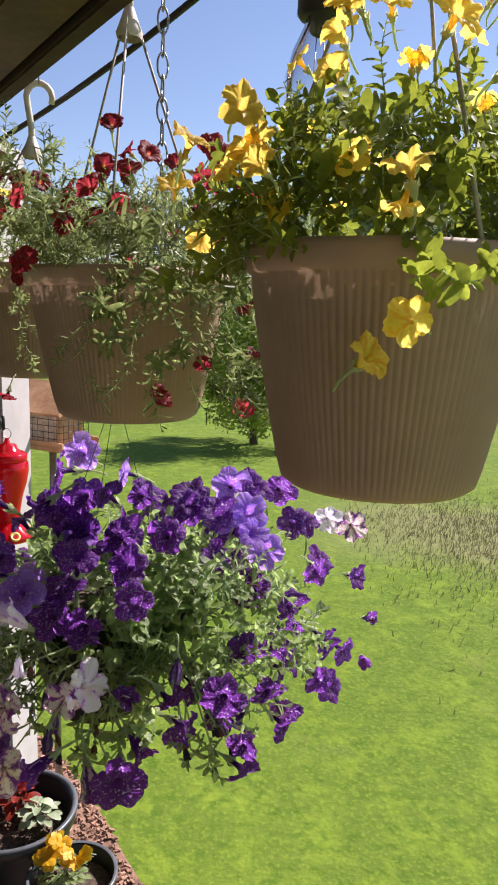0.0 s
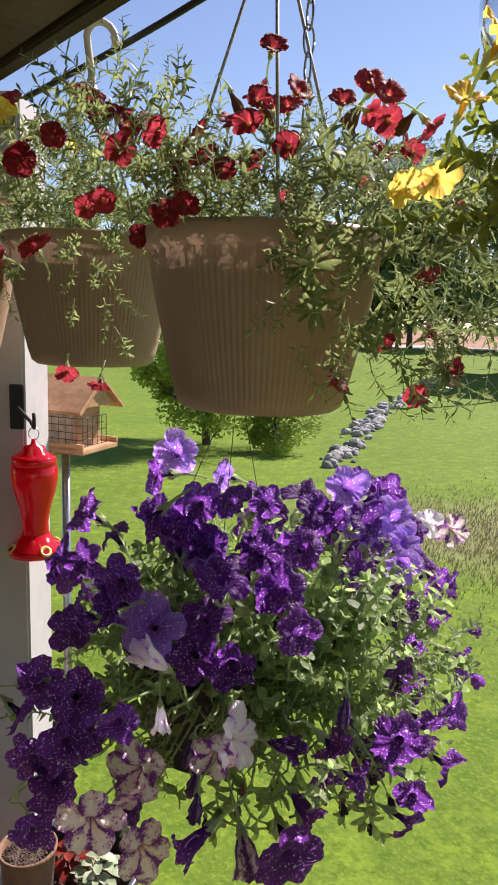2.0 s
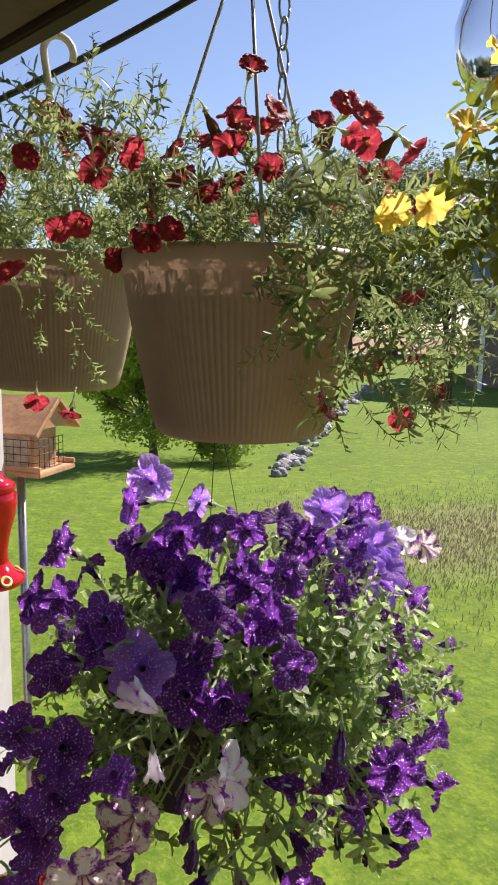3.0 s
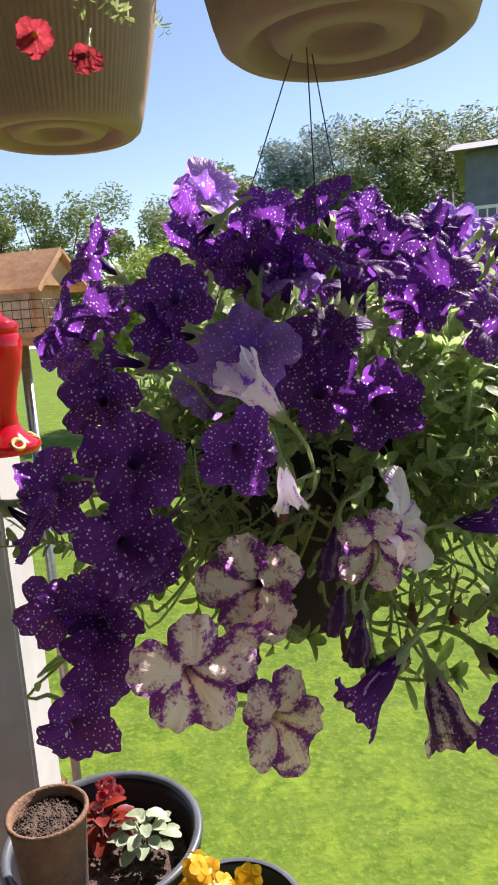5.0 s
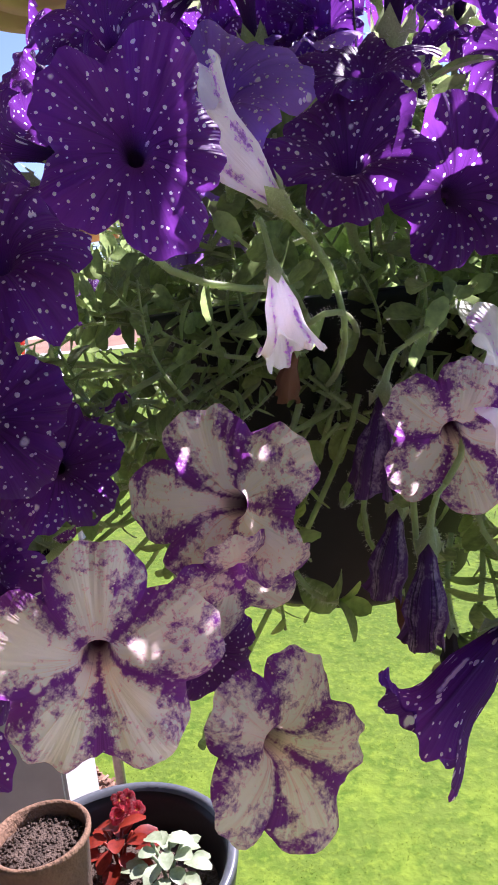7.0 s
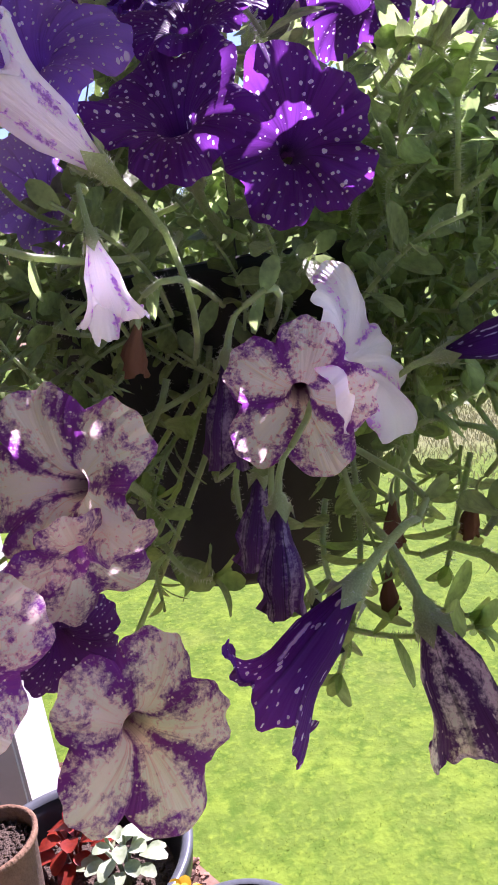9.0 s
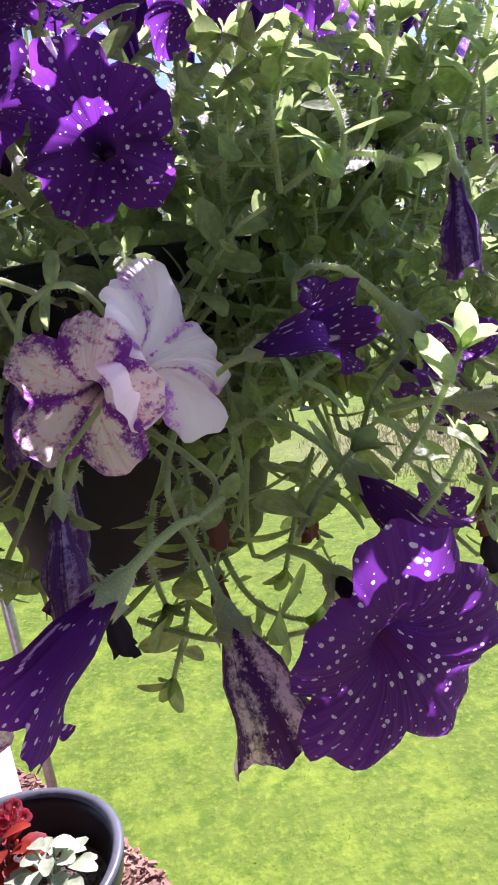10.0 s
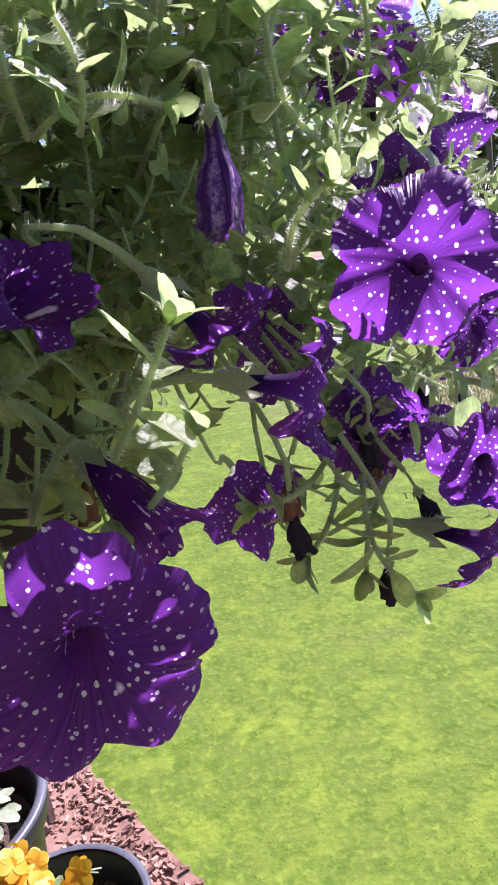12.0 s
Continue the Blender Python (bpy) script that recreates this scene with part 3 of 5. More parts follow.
def ribbed_pot(parent, r_top=0.15, r_bot=0.105, h=0.215):
    """A tan ribbed plastic pot with a rolled rim, saucer foot and drain slots."""
    prof = [(0.0, 0.016), (0.03, 0.016), (0.034, 0.004), (0.06, 0.004), (0.064, 0.014), (0.078, 0.014), (0.082, 0.0), (r_bot - 0.008, 0.0), (r_bot, 0.006)]
    k0 = len(prof)
    for i in range(1, 12):
        s = i / 11
        prof.append((r_bot + (r_top - 0.008 - r_bot) * (1 - (1 - s) ** 1.2), 0.006 + (h - 0.034) * s))
    k1 = len(prof)
    prof += [(r_top - 0.004, h - 0.026), (r_top, h - 0.022), (r_top + 0.002, h - 0.006), (r_top, h), (r_top - 0.006, h), (r_top - 0.008, h - 0.008)]
    bm = lathe(prof, 330, 0.0015, 110, k0, k1)
    bmesh.ops.remove_doubles(bm, verts=bm.verts, dist=1e-5)
    pot = part("pot", bm, M_POT, parent, "tan ribbed plastic pot")
    for k in range(4):
        a = k * math.pi / 2 + 0.4
        bs = box(-0.012, -0.003, 0.0095, 0.012, 0.003, 0.0135, 0.001, None, Matrix.Rotation(a, 4, "Z") @ Matrix.Translation((0.048, 0, 0)))
        part("drain_slot", bs, M_BLACK, pot, smooth=False)
    bm = lathe([(0.0, h - 0.036), (0.05, h - 0.034), (0.10, h - 0.038), (r_top - 0.017, h - 0.046)], 40)
    part("soil", bm, M_SOIL, parent)


def hanger(parent, top, h=0.215, r=0.146, spin=0.0, hook_turn=0.0, lean=(0, 0)):
    """Three cords up to a cream plastic hook."""
    for k in range(3):
        a = spin + k * 2.094
        p = Vector((r * math.cos(a), r * math.sin(a), h - 0.008))
        q = Vector((lean[0] + 0.010 * math.cos(a), lean[1] + 0.010 * math.sin(a), top))
        part("cord", tube([p, p.lerp(q, 0.5), q], 0.0021, 6), M_CORD, parent)
    bm = bmesh.new()
    pts = [Vector((lean[0], lean[1], top - 0.012)), Vector((lean[0], lean[1], top + 0.03)), Vector((lean[0] - 0.006, lean[1], top + 0.07))]
    for i in range(9):
        a = math.pi - i * math.pi * 1.12 / 8
        pts.append(Vector((lean[0] + 0.016 + 0.024 * math.cos(a), lean[1], top + 0.088 + 0.026 * math.sin(a))))
    tube(pts, 0.0062, 8, bm)
    lathe([(0.017, -0.026), (0.019, -0.018), (0.012, 0.0), (0.007, 0.014)], 14, bm=bm, at=(lean[0], lean[1], top))
    arm = [Vector((lean[0] + 0.016, lean[1], top + 0.110)), Vector((lean[0] + 0.016, lean[1], top + 0.25))]
    part("hanging_wire", tube(arm, 0.0016, 6), M_STEEL, parent)
    ob = part("hook", bm, M_HOOK, parent, "cream plastic hanging hook")
    ob.matrix_basis = Matrix.Translation((lean[0], lean[1], 0)) @ Matrix.Rotation(hook_turn, 4, "Z") @ Matrix.Translation((-lean[0], -lean[1], 0))


SPRIGS = {
    "petunia": [sprig_mesh("sprig", rng, 0.11, 10, 0.026, 0.0158, 0.0017, (M_LEAF, M_STEM, M_DOWN), 0.45, 200) for _ in range(7)],
    "petunia_base": [sprig_mesh("sprig", rng, 0.09, 9, 0.036, 0.023, 0.0026, (M_LEAF, M_STEM, M_DOWN), 0.3, 60) for _ in range(4)],
    "calibrachoa": [sprig_mesh("sprig", rng, 0.10, 22, 0.021, 0.0054, 0.0009, (M_LEAF_RED, M_STEM), 0.45) for _ in range(7)],
    "yellow": [sprig_mesh("sprig", rng, 0.10, 13, 0.030, 0.0165, 0.0014, (M_LEAF_YEL, M_STEM), 0.4) for _ in range(6)],
}
BLOOMS = {
    "purple": [bloom_mesh("bloom", rng, M_PURPLE, M_STEM, openness=rng.uniform(0.75, 1.0), ruffle=rng.uniform(0.8, 1.6), half=rng.uniform(0, 0.5)) for _ in range(9)],
    "lilac": [bloom_mesh("bloom", rng, M_PURPLE_LIT, M_STEM, ruffle=rng.uniform(0.7, 1.2)) for _ in range(3)],
    "wide": [bloom_mesh("bloom", rng, M_PURPLE, M_STEM, 1.2, 1.0, 0.9, cut=0.24) for _ in range(2)],
    "marble": [bloom_mesh("bloom", rng, M_MARBLE, M_STEM, ruffle=rng.uniform(0.7, 1.2)) for _ in range(4)],
    "white": [bloom_mesh("bloom", rng, M_WHITE, M_STEM) for _ in range(2)],
    "red": [bloom_mesh("bloom", rng, M_RED, M_STEM, 0.9, rng.uniform(0.8, 1.0), 0.5, 2.6, 0.0, 0.16) for _ in range(5)],
    "yellow": [bloom_mesh("bloom", rng, M_YELLOW, M_STEM, 1.0, rng.uniform(0.8, 1.0), 1.1, 2.0) for _ in range(5)],
    "white_half": [bloom_mesh("bloom", rng, M_WHITE, M_STEM, 1.5, 0.55, 1.4, bell=0.7) for _ in range(2)],
    "bell": [bloom_mesh("bloom", rng, M_BELL, M_STEM, 1.5, 0.6, 0.9, 2.0, bell=0.9)],
    "bud": [bloom_mesh("bud", rng, M_PURPLE, M_STEM, 1.5, 0.6, 1.2, 2.0, bell=0.6) for _ in range(3)],
    "wilt": [wilted_mesh("wilted_bloom", rng, M_WILT, M_STEM) for _ in range(3)],
    "dry": [wilted_mesh("dry_bloom", rng, M_DRY, M_STEM) for _ in range(2)],
    "black": [wilted_mesh("shrivelled_bloom", rng, M_BLACKBLOOM, M_STEM) for _ in range(2)],
}


FOLIAGE = {}
LEAF_SETS = {}


def grow(parent, me, m):
    """Notes a sprig of a plant; finish_foliage() makes the geometry."""
    FOLIAGE.setdefault(parent.name, []).append((me, m))


def sprig_data(me):
    return [v.co.copy() for v in me.vertices], [tuple(p.vertices) for p in me.polygons], [p.material_index for p in me.polygons]


def finish_foliage(parent, label, front=None, most=300):
    """Joins a plant's sprigs to one part; the leaves of those that front picks become parts of their own."""
    verts, faces, slots, cache, single = [], [], [], {}, 0
    mats = None
    for me, m in FOLIAGE[parent.name]:
        if me.name not in cache:
            cache[me.name] = sprig_data(me)
        vs, fs, ms = cache[me.name]
        mats = list(me.materials)
        n_leaf = me["leaves"]
        stem_v = len(vs) - 15 * n_leaf
        split = front is not None and single + n_leaf <= most and front(m.translation)
        base = len(verts)
        if split:
            if me.name not in LEAF_SETS:
                LEAF_SETS[me.name] = []
                for k in range(n_leaf):
                    lm = bpy.data.meshes.new("leaf")
                    lo = stem_v + 15 * k
                    lm.from_pydata(vs[lo:lo + 15], [], [tuple(i - lo for i in f) for f in fs if lo <= f[0] < lo + 15])
                    lm.materials.append(mats[0])
                    lm.polygons.foreach_set("use_smooth", [True] * len(lm.polygons))
                    LEAF_SETS[me.name].append(lm)
            for lm in LEAF_SETS[me.name]:
                put("leaf", lm, parent, m)
            single += n_leaf
        verts += [m @ v for v in (vs[:stem_v] if split else vs)]
        for f, k in zip(fs, ms):
            if split and f[0] >= stem_v:
                continue
            faces.append(tuple(base + i for i in f))
            slots.append(k)
    me = bpy.data.meshes.new("foliage")
    me.from_pydata(verts, [], faces)
    for x in mats:
        me.materials.append(x)
    me.polygons.foreach_set("material_index", slots)
    me.polygons.foreach_set("use_smooth", [True] * len(faces))
    ob = new("foliage", me)
    ob.parent = parent
    tagged(ob, label, kind="stuff")


def bloom(parent, kind, place, normal, radius, spin=None):
    local = Vector(place) - parent.matrix_basis.translation
    me = rng.choice(BLOOMS[kind])
    turns = [rng.uniform(0, 6.28) for _ in range(5)] if spin is None else [spin]
    m = min((aim(local, normal, a, radius) for a in turns), key=lambda x: (x @ Vector(me["root"])).z)
    ob = put(me.name.split(".")[0], me, parent, m)
    put("stalk", bpy.data.meshes[me["stalk"]], ob, Matrix.Identity(4))
    ob["root"] = list(ob.matrix_basis @ Vector(me["root"]))
    ob["way"] = list((ob.matrix_basis.to_3x3() @ Vector(me["way"])).normalized())
    return ob


def stem_to(parent, ob, goal, radius=0.0012):
    """A downy stem from a bloom's stalk back into the plant."""
    p = Vector(ob["root"])
    away = Vector(ob["way"])
    gap = (goal - p).length
    if gap < 0.02:
        return
    c1, c2 = p + away * gap * 0.35, goal + Vector((0, 0, -0.12 * gap))
    pts = []
    for k in range(9):
        s = k / 8
        pts.append(p * (1 - s) ** 3 + c1 * 3 * s * (1 - s) ** 2 + c2 * 3 * s * s * (1 - s) + goal * s ** 3)
    bm = tube(pts, radius, 6, None, 0, 1.35)
    for k in range(int(gap * 4200)):
        s = rng.uniform(0, 7.99)
        j = int(s)
        d = (pts[j + 1] - pts[j]).normalized()
        out = d.orthogonal().normalized()
        out.rotate(Matrix.Rotation(rng.uniform(0, 6.28), 3, d))
        q, w = pts[j].lerp(pts[j + 1], s - j), d * 0.00006
        bm.faces.new([bm.verts.new(v) for v in (q + out * radius * 0.7 - w, q + out * radius * 0.7 + w, q + out * (radius + rng.uniform(0.0012, 0.0026)))]).material_index = 1
    for k in range(int(gap * 28)):
        j = rng.randrange(1, 8)
        d = (pts[j + 1] - pts[j]).normalized()
        out = d.orthogonal().normalized()
        out.rotate(Matrix.Rotation(rng.uniform(0, 6.28), 3, d))
        leaf_into(bm, pts[j], out + d * rng.uniform(-0.6, 0.3), -d, rng.uniform(0.009, 0.017), rng.uniform(0.004, 0.008), rng.uniform(0.1, 0.4), rng.uniform(0, 0.4), 2)
    part("stem", bm, (M_STEM, M_DOWN, M_LEAF), parent, "downy green stem")


def dome_sprigs(parent, kind, centre, radii, count, inner=0.45, low=-0.35, scale=(0.8, 1.3), hang=0.0, keep=None):
    """Sprigs that grow outwards in an uneven dome round centre (in the parent's space)."""
    made = 0
    while made < count:
        d = Vector((rng.gauss(0, 1), rng.gauss(0, 1), rng.gauss(0.25, 0.8))).normalized()
        if d.z < low:
            continue
        f = inner + (0.85 - inner) * rng.random() ** 0.6
        p = Vector((centre[0] + radii[0] * d.x * f, centre[1] + radii[1] * d.y * f, centre[2] + radii[2] * d.z * f))
        out = Vector((d.x, d.y, d.z * 0.7 + rng.uniform(-0.1, 0.5) - hang)) + Vector((rng.gauss(0, 0.35), rng.gauss(0, 0.35), rng.gauss(0, 0.3)))
        m = aim(p, out, rng.uniform(0, 6.28), rng.uniform(*scale))
        if keep and not keep(p, m @ Vector((0, 0, 0.11))):
            continue
        grow(parent, rng.choice(SPRIGS[kind]), m)
        made += 1


def trailing(parent, kind, starts, steps, seed):
    """Strands that hang over the rim, made of sprigs that point down along them."""
    r2 = random.Random(seed)
    for s in starts:
        p, d = Vector(s[:3]), Vector(s[3:6]).normalized()
        for _ in range(steps):
            grow(parent, r2.choice(SPRIGS[kind]), aim(p, d, r2.uniform(0, 6.28), r2.uniform(0.45, 0.75)))
            p = p + d * 0.05
            d = (d + Vector((r2.gauss(0, 0.25), r2.gauss(0, 0.25), -0.45))).normalized()


# ---- red calibrachoa basket with a chain ----
def eyeward(p, up=0.25, jitter=0.35, out=None, k=0.6):
    """A facing between outwards from a plant's middle and towards the porch."""
    v = Vector((0, -1, up)) * (1 - k) + (out or Vector((0, 0, 1))) * k
    return v + Vector((rng.gauss(0, jitter), rng.gauss(0, jitter), rng.gauss(0, jitter)))


red = thing("hanging_basket", BASKETS["red"], "tan ribbed pot of red calibrachoa hanging from cream hook", "hanging basket", "porch hanging baskets")
ribbed_pot(red)
hanger(red, 0.56, spin=0.5, hook_turn=0.6)
dome_sprigs(red, "calibrachoa", (0.01, 0, 0.22), (0.20, 0.19, 0.12), 220, 0.25, -0.1, (0.42, 0.78))
dome_sprigs(red, "calibrachoa", (0.06, -0.06, 0.17), (0.24, 0.14, 0.16), 60, 0.6, -0.9, hang=0.7, keep=lambda p, q: p.x > -0.02 and Vector((p.x, p.y)).length > 0.155)
trailing(red, "calibrachoa", [(0.02, -0.15, 0.20, 0.05, -1, -0.2), (0.05, -0.15, 0.20, 0.2, -1, -0.2), (0.09, -0.13, 0.19, 0.4, -0.7, -0.3), (0.13, -0.10, 0.18, 0.8, -0.4, -0.2),
                              (0.16, -0.06, 0.18, 1, -0.1, -0.1), (0.155, 0.02, 0.20, 1, 0.2, 0.0), (0.0, -0.155, 0.19, -0.1, -1, -0.5), (0.10, -0.12, 0.17, 0.6, -0.6, -0.5)], 4, 5)
RED_BLOOMS = [(-0.138, 0.920, 1.990), (-0.097, 0.985, 1.969), (-0.151, 0.933, 1.940), (-0.178, 1.034, 1.943), (-0.055, 0.943, 1.948), (-0.024, 0.933, 1.930),
              (-0.013, 0.992, 1.986), (0.004, 0.961, 1.964), (-0.000, 0.943, 1.926), (0.045, 0.993, 1.908), (0.032, 0.887, 1.906), (-0.062, 0.848, 1.651),
              (-0.009, 0.865, 1.694), (0.059, 0.905, 1.703), (0.095, 0.918, 1.662), (0.047, 0.908, 1.630), (0.046, 0.900, 1.768)]
for p in RED_BLOOMS:
    low = p[2] < 1.82
    p = (p[0], p[1] - (0.0 if low else 0.012), p[2] + (0.0 if low else 0.014))
    bloom(red, "red", p, eyeward(p, 0.0 if low else 0.4, 0.4, Vector(p) - Vector((-0.082, 1.021, 1.787)) * 1.0, 0.4), rng.uniform(0.016, 0.021))
for k in range(34):
    a, f = rng.uniform(0, 6.28), rng.uniform(0.3, 1.0)
    p = Vector((-0.076 + 0.19 * f * math.cos(a), 1.013 + 0.18 * f * math.sin(a), 1.837 + 0.13 * (1 - f * f) + rng.uniform(0, 0.05)))
    bloom(red, rng.choice(["red"] * 5 + ["dry"]), p, Vector((math.cos(a) * f, math.sin(a) * f - 0.3, 0.6 + rng.uniform(-0.6, 0.3))), rng.uniform(0.015, 0.021))

links = thing("chain", (-0.084, 1.008, 1.867), "galvanised steel chain hanging behind the red basket", "chain")
for k in range(15):
    bm = bmesh.new()
    pts = [(0.008 * math.cos(2 * math.pi * i / 16), 0, 0.018 * math.sin(2 * math.pi * i / 16)) for i in range(17)]
    tube(pts, 0.0016, 6, bm)
    part("link", bm, M_STEEL, links, m=Matrix.Translation((0, 0, 0.03 * k)) @ Matrix.Rotation(0.5 + (k % 2) * 1.4, 4, "Z"))

# ---- red basket nearer the post, mixed with yellow ----
left = thing("hanging_basket", BASKETS["left"], "tan ribbed pot of dark red calibrachoa with some yellow", "hanging basket", "porch hanging baskets")
ribbed_pot(left)
hanger(left, 0.45, spin=1.2, hook_turn=0.3)
dome_sprigs(left, "calibrachoa", (0.0, -0.06, 0.22), (0.20, 0.24, 0.13), 160, 0.25, -0.2, (0.55, 0.95))
dome_sprigs(left, "calibrachoa", (0.08, -0.34, 0.27), (0.13, 0.15, 0.11), 100, 0.1, -0.6, (0.5, 0.9))
trailing(left, "calibrachoa", [(0.0, -0.15, 0.20, 0.0, -1, -0.3), (0.05, -0.15, 0.20, 0.2, -1, -0.3), (-0.06, -0.14, 0.2, -0.3, -1, -0.3), (0.1, -0.12, 0.2, 0.6, -0.8, -0.3),
                               (0.02, -0.16, 0.17, 0.0, -1, -0.6)], 4, 8)
LEFT_BLOOMS = [(-0.318, 0.903, 1.834), (-0.367, 0.889, 1.895), (-0.262, 0.901, 1.907), (-0.301, 0.917, 1.892), (-0.297, 0.866, 1.919), (-0.344, 0.963, 1.836), (-0.411, 0.930, 1.876),
               (-0.391, 0.890, 1.784), (-0.229, 0.829, 1.824), (-0.191, 0.865, 1.866), (-0.342, 1.069, 1.617), (-0.384, 1.067, 1.633), (-0.440, 1.057, 1.892), (-0.497, 1.043, 1.785),
               (-0.282, 0.958, 1.805), (-0.251, 0.874, 1.821), (-0.443, 0.923, 1.774)]
for p in LEFT_BLOOMS:
    bloom(left, "red", p, eyeward(p, -0.8 if p[2] < 1.75 else 0.25, 0.3, Vector(p) - Vector((-0.381, 1.169, 1.821)), 0.3), rng.uniform(0.015, 0.020))
for k in range(22):
    a, f = rng.uniform(0, 6.28), rng.uniform(0.3, 1.0)
    p = Vector((-0.400 + 0.2 * f * math.cos(a), 1.133 + 0.22 * f * math.sin(a), 1.857 + 0.12 * (1 - f * f) + rng.uniform(0, 0.05)))
    bloom(left, rng.choice(["red", "red", "red", "yellow"]), p, Vector((math.cos(a) * f, math.sin(a) * f - 0.5, 0.5)), rng.uniform(0.016, 0.021))

# ---- farthest basket ----
far = thing("hanging_basket", BASKETS["far"], "tan ribbed pot of yellow and red calibrachoa by the post", "hanging basket", "porch hanging baskets")
ribbed_pot(far)
hanger(far, 0.42, spin=0.2, hook_turn=0.1)
dome_sprigs(far, "calibrachoa", (0, 0, 0.21), (0.2, 0.2, 0.15), 150, 0.3, -0.2, (0.6, 1.0))
trailing(far, "calibrachoa", [(0.0, -0.15, 0.20, 0.0, -1, -0.3), (0.1, -0.12, 0.20, 0.4, -1, -0.3)], 3, 9)
for k in range(26):
    a, f = rng.uniform(0, 6.28), rng.uniform(0.3, 1.0)
    p = Vector((-0.719 + 0.19 * f * math.cos(a), 1.353 + 0.19 * f * math.sin(a), 1.883 + 0.12 * (1 - f * f) + rng.uniform(-0.02, 0.04)))
    bloom(far, rng.choice(["red", "yellow"]), p, Vector((math.cos(a) * f, math.sin(a) * f - 0.6, 0.4)), rng.uniform(0.016, 0.022))

# ---- yellow petunia basket ----
yel = thing("hanging_basket", BASKETS["yellow"], "tan ribbed pot of sunlit yellow petunias", "hanging basket", "porch hanging baskets")
ribbed_pot(yel, h=0.243)
hanger(yel, 0.63, 0.243, spin=0.9, hook_turn=0.5)
dome_sprigs(yel, "yellow", (-0.01, 0, 0.24), (0.18, 0.165, 0.19), 230, 0.25, -0.1, (0.45, 0.8))
trailing(yel, "yellow", [(0.0, -0.15, 0.23, 0.0, -1, -0.2), (-0.13, -0.07, 0.23, -1, -0.2, 0.0), (-0.15, 0.02, 0.23, -1, 0.2, 0.0), (0.05, -0.15, 0.23, 0.2, -1, -0.2)], 2, 4)
YELLOW_BLOOMS = [(0.048, 0.625, 1.946), (0.130, 0.660, 1.989), (0.080, 0.649, 1.865), (0.000, 0.637, 1.917), (0.146, 0.615, 1.904), (0.176, 0.499, 1.873), (0.175, 0.509, 1.841),
                 (-0.017, 0.657, 1.880), (0.003, 0.758, 1.840), (0.179, 0.477, 1.756), (0.156, 0.497, 1.727), (0.105, 0.755, 1.961), (-0.008, 0.826, 1.844), (0.226, 0.579, 2.011), (0.274, 0.565, 1.966)]
for p in YELLOW_BLOOMS:
    bloom(yel, "yellow", Vector(p) + Vector((-0.006, -0.018, 0.002)), eyeward(p, 0.1, 0.3, Vector(p) - Vector((0.219, 0.649, 1.819)), 0.45), rng.uniform(0.020, 0.025))
for k in range(34):
    a, f = rng.uniform(0, 6.28), rng.uniform(0.3, 1.0)
    p = Vector((0.210 + 0.21 * f * math.cos(a), 0.645 + 0.19 * f * math.sin(a), 1.849 + 0.2 * (1 - f * f) + rng.uniform(0, 0.06)))
    bloom(yel, "yellow", p, Vector((math.cos(a) * f, math.sin(a) * f - 0.3, 0.5)), rng.uniform(0.016, 0.022))

# ---- purple petunia basket ----
PURPLE = Vector((-0.186, 1.027, 1.106))
pur = thing("hanging_basket", PURPLE, "dark plastic hanging pot overflowing with speckled purple petunias", "hanging basket")
prof = [(0.0, 0.006), (0.05, 0.006), (0.055, 0.0), (0.072, 0.0), (0.078, 0.006), (0.09, 0.05), (0.105, 0.11), (0.118, 0.158), (0.121, 0.16), (0.123, 0.176), (0.126, 0.18), (0.121, 0.182),
        (0.117, 0.17), (0.113, 0.15), (0.0, 0.148)]
part("pot", lathe(prof, 64), M_POT_DARK, pur, "dark green-grey plastic pot")
part("soil", lathe([(0.0, 0.165), (0.06, 0.16), (0.112, 0.155)], 32), M_SOIL, pur)
for k in range(3):
    a = 2.6 + k * 2.094
    p, q = Vector((0.122 * math.cos(a), 0.122 * math.sin(a), 0.176)), Vector((0.03 + 0.002 * math.cos(a), 0.002 * math.sin(a), 0.525))
    part("wire", tube([p, p.lerp(q, 0.5), q], 0.0006, 5), M_WIRE, pur, "thin dark hanging wire")
part("wire_loop", tube([(0.03 + 0.007 * math.cos(t), 0, 0.531 + 0.007 * math.sin(t)) for t in (2 * math.pi * i / 12 for i in range(13))], 0.0012, 5), M_WIRE, pur)
CENTRE = Vector((-0.125, 1.000, 1.279))


def in_plant(p, q):
    """Keeps a sprig inside the plant's body, clear of the pot's front."""
    high = max(0.0, (q.z - 0.17) / 0.20)
    e = Vector(((q.x - 0.09) / 0.32, q.y / (0.185 if q.y < 0 else 0.28), high))
    return e.length < 1.0 and q.z > 0.03 and q.y > -0.172


def bare(q):
    """The stretch of the pot's front that the plant leaves open."""
    return q.y < 0 and -0.07 < q.x < 0.03 and q.z < 0.075


dome_sprigs(pur, "petunia_base", (0.02, 0.0, 0.19), (0.16, 0.16, 0.07), 80, 0.4, -0.3, (0.55, 0.85), 0.1, keep=in_plant)
dome_sprigs(pur, "petunia", (0.075, 0.02, 0.18), (0.29, 0.20, 0.17), 105, 0.25, -0.3, (0.6, 0.95), keep=lambda p, q: in_plant(p, q) and not bare(q))
dome_sprigs(pur, "petunia", (0.09, 0.02, 0.13), (0.33, 0.22, 0.14), 90, 0.55, -0.9, (0.55, 0.85), 0.2,
            keep=lambda p, q: in_plant(p, q) and not bare(q) and not bare(p) and Vector((p.x, p.y)).length > 0.128)


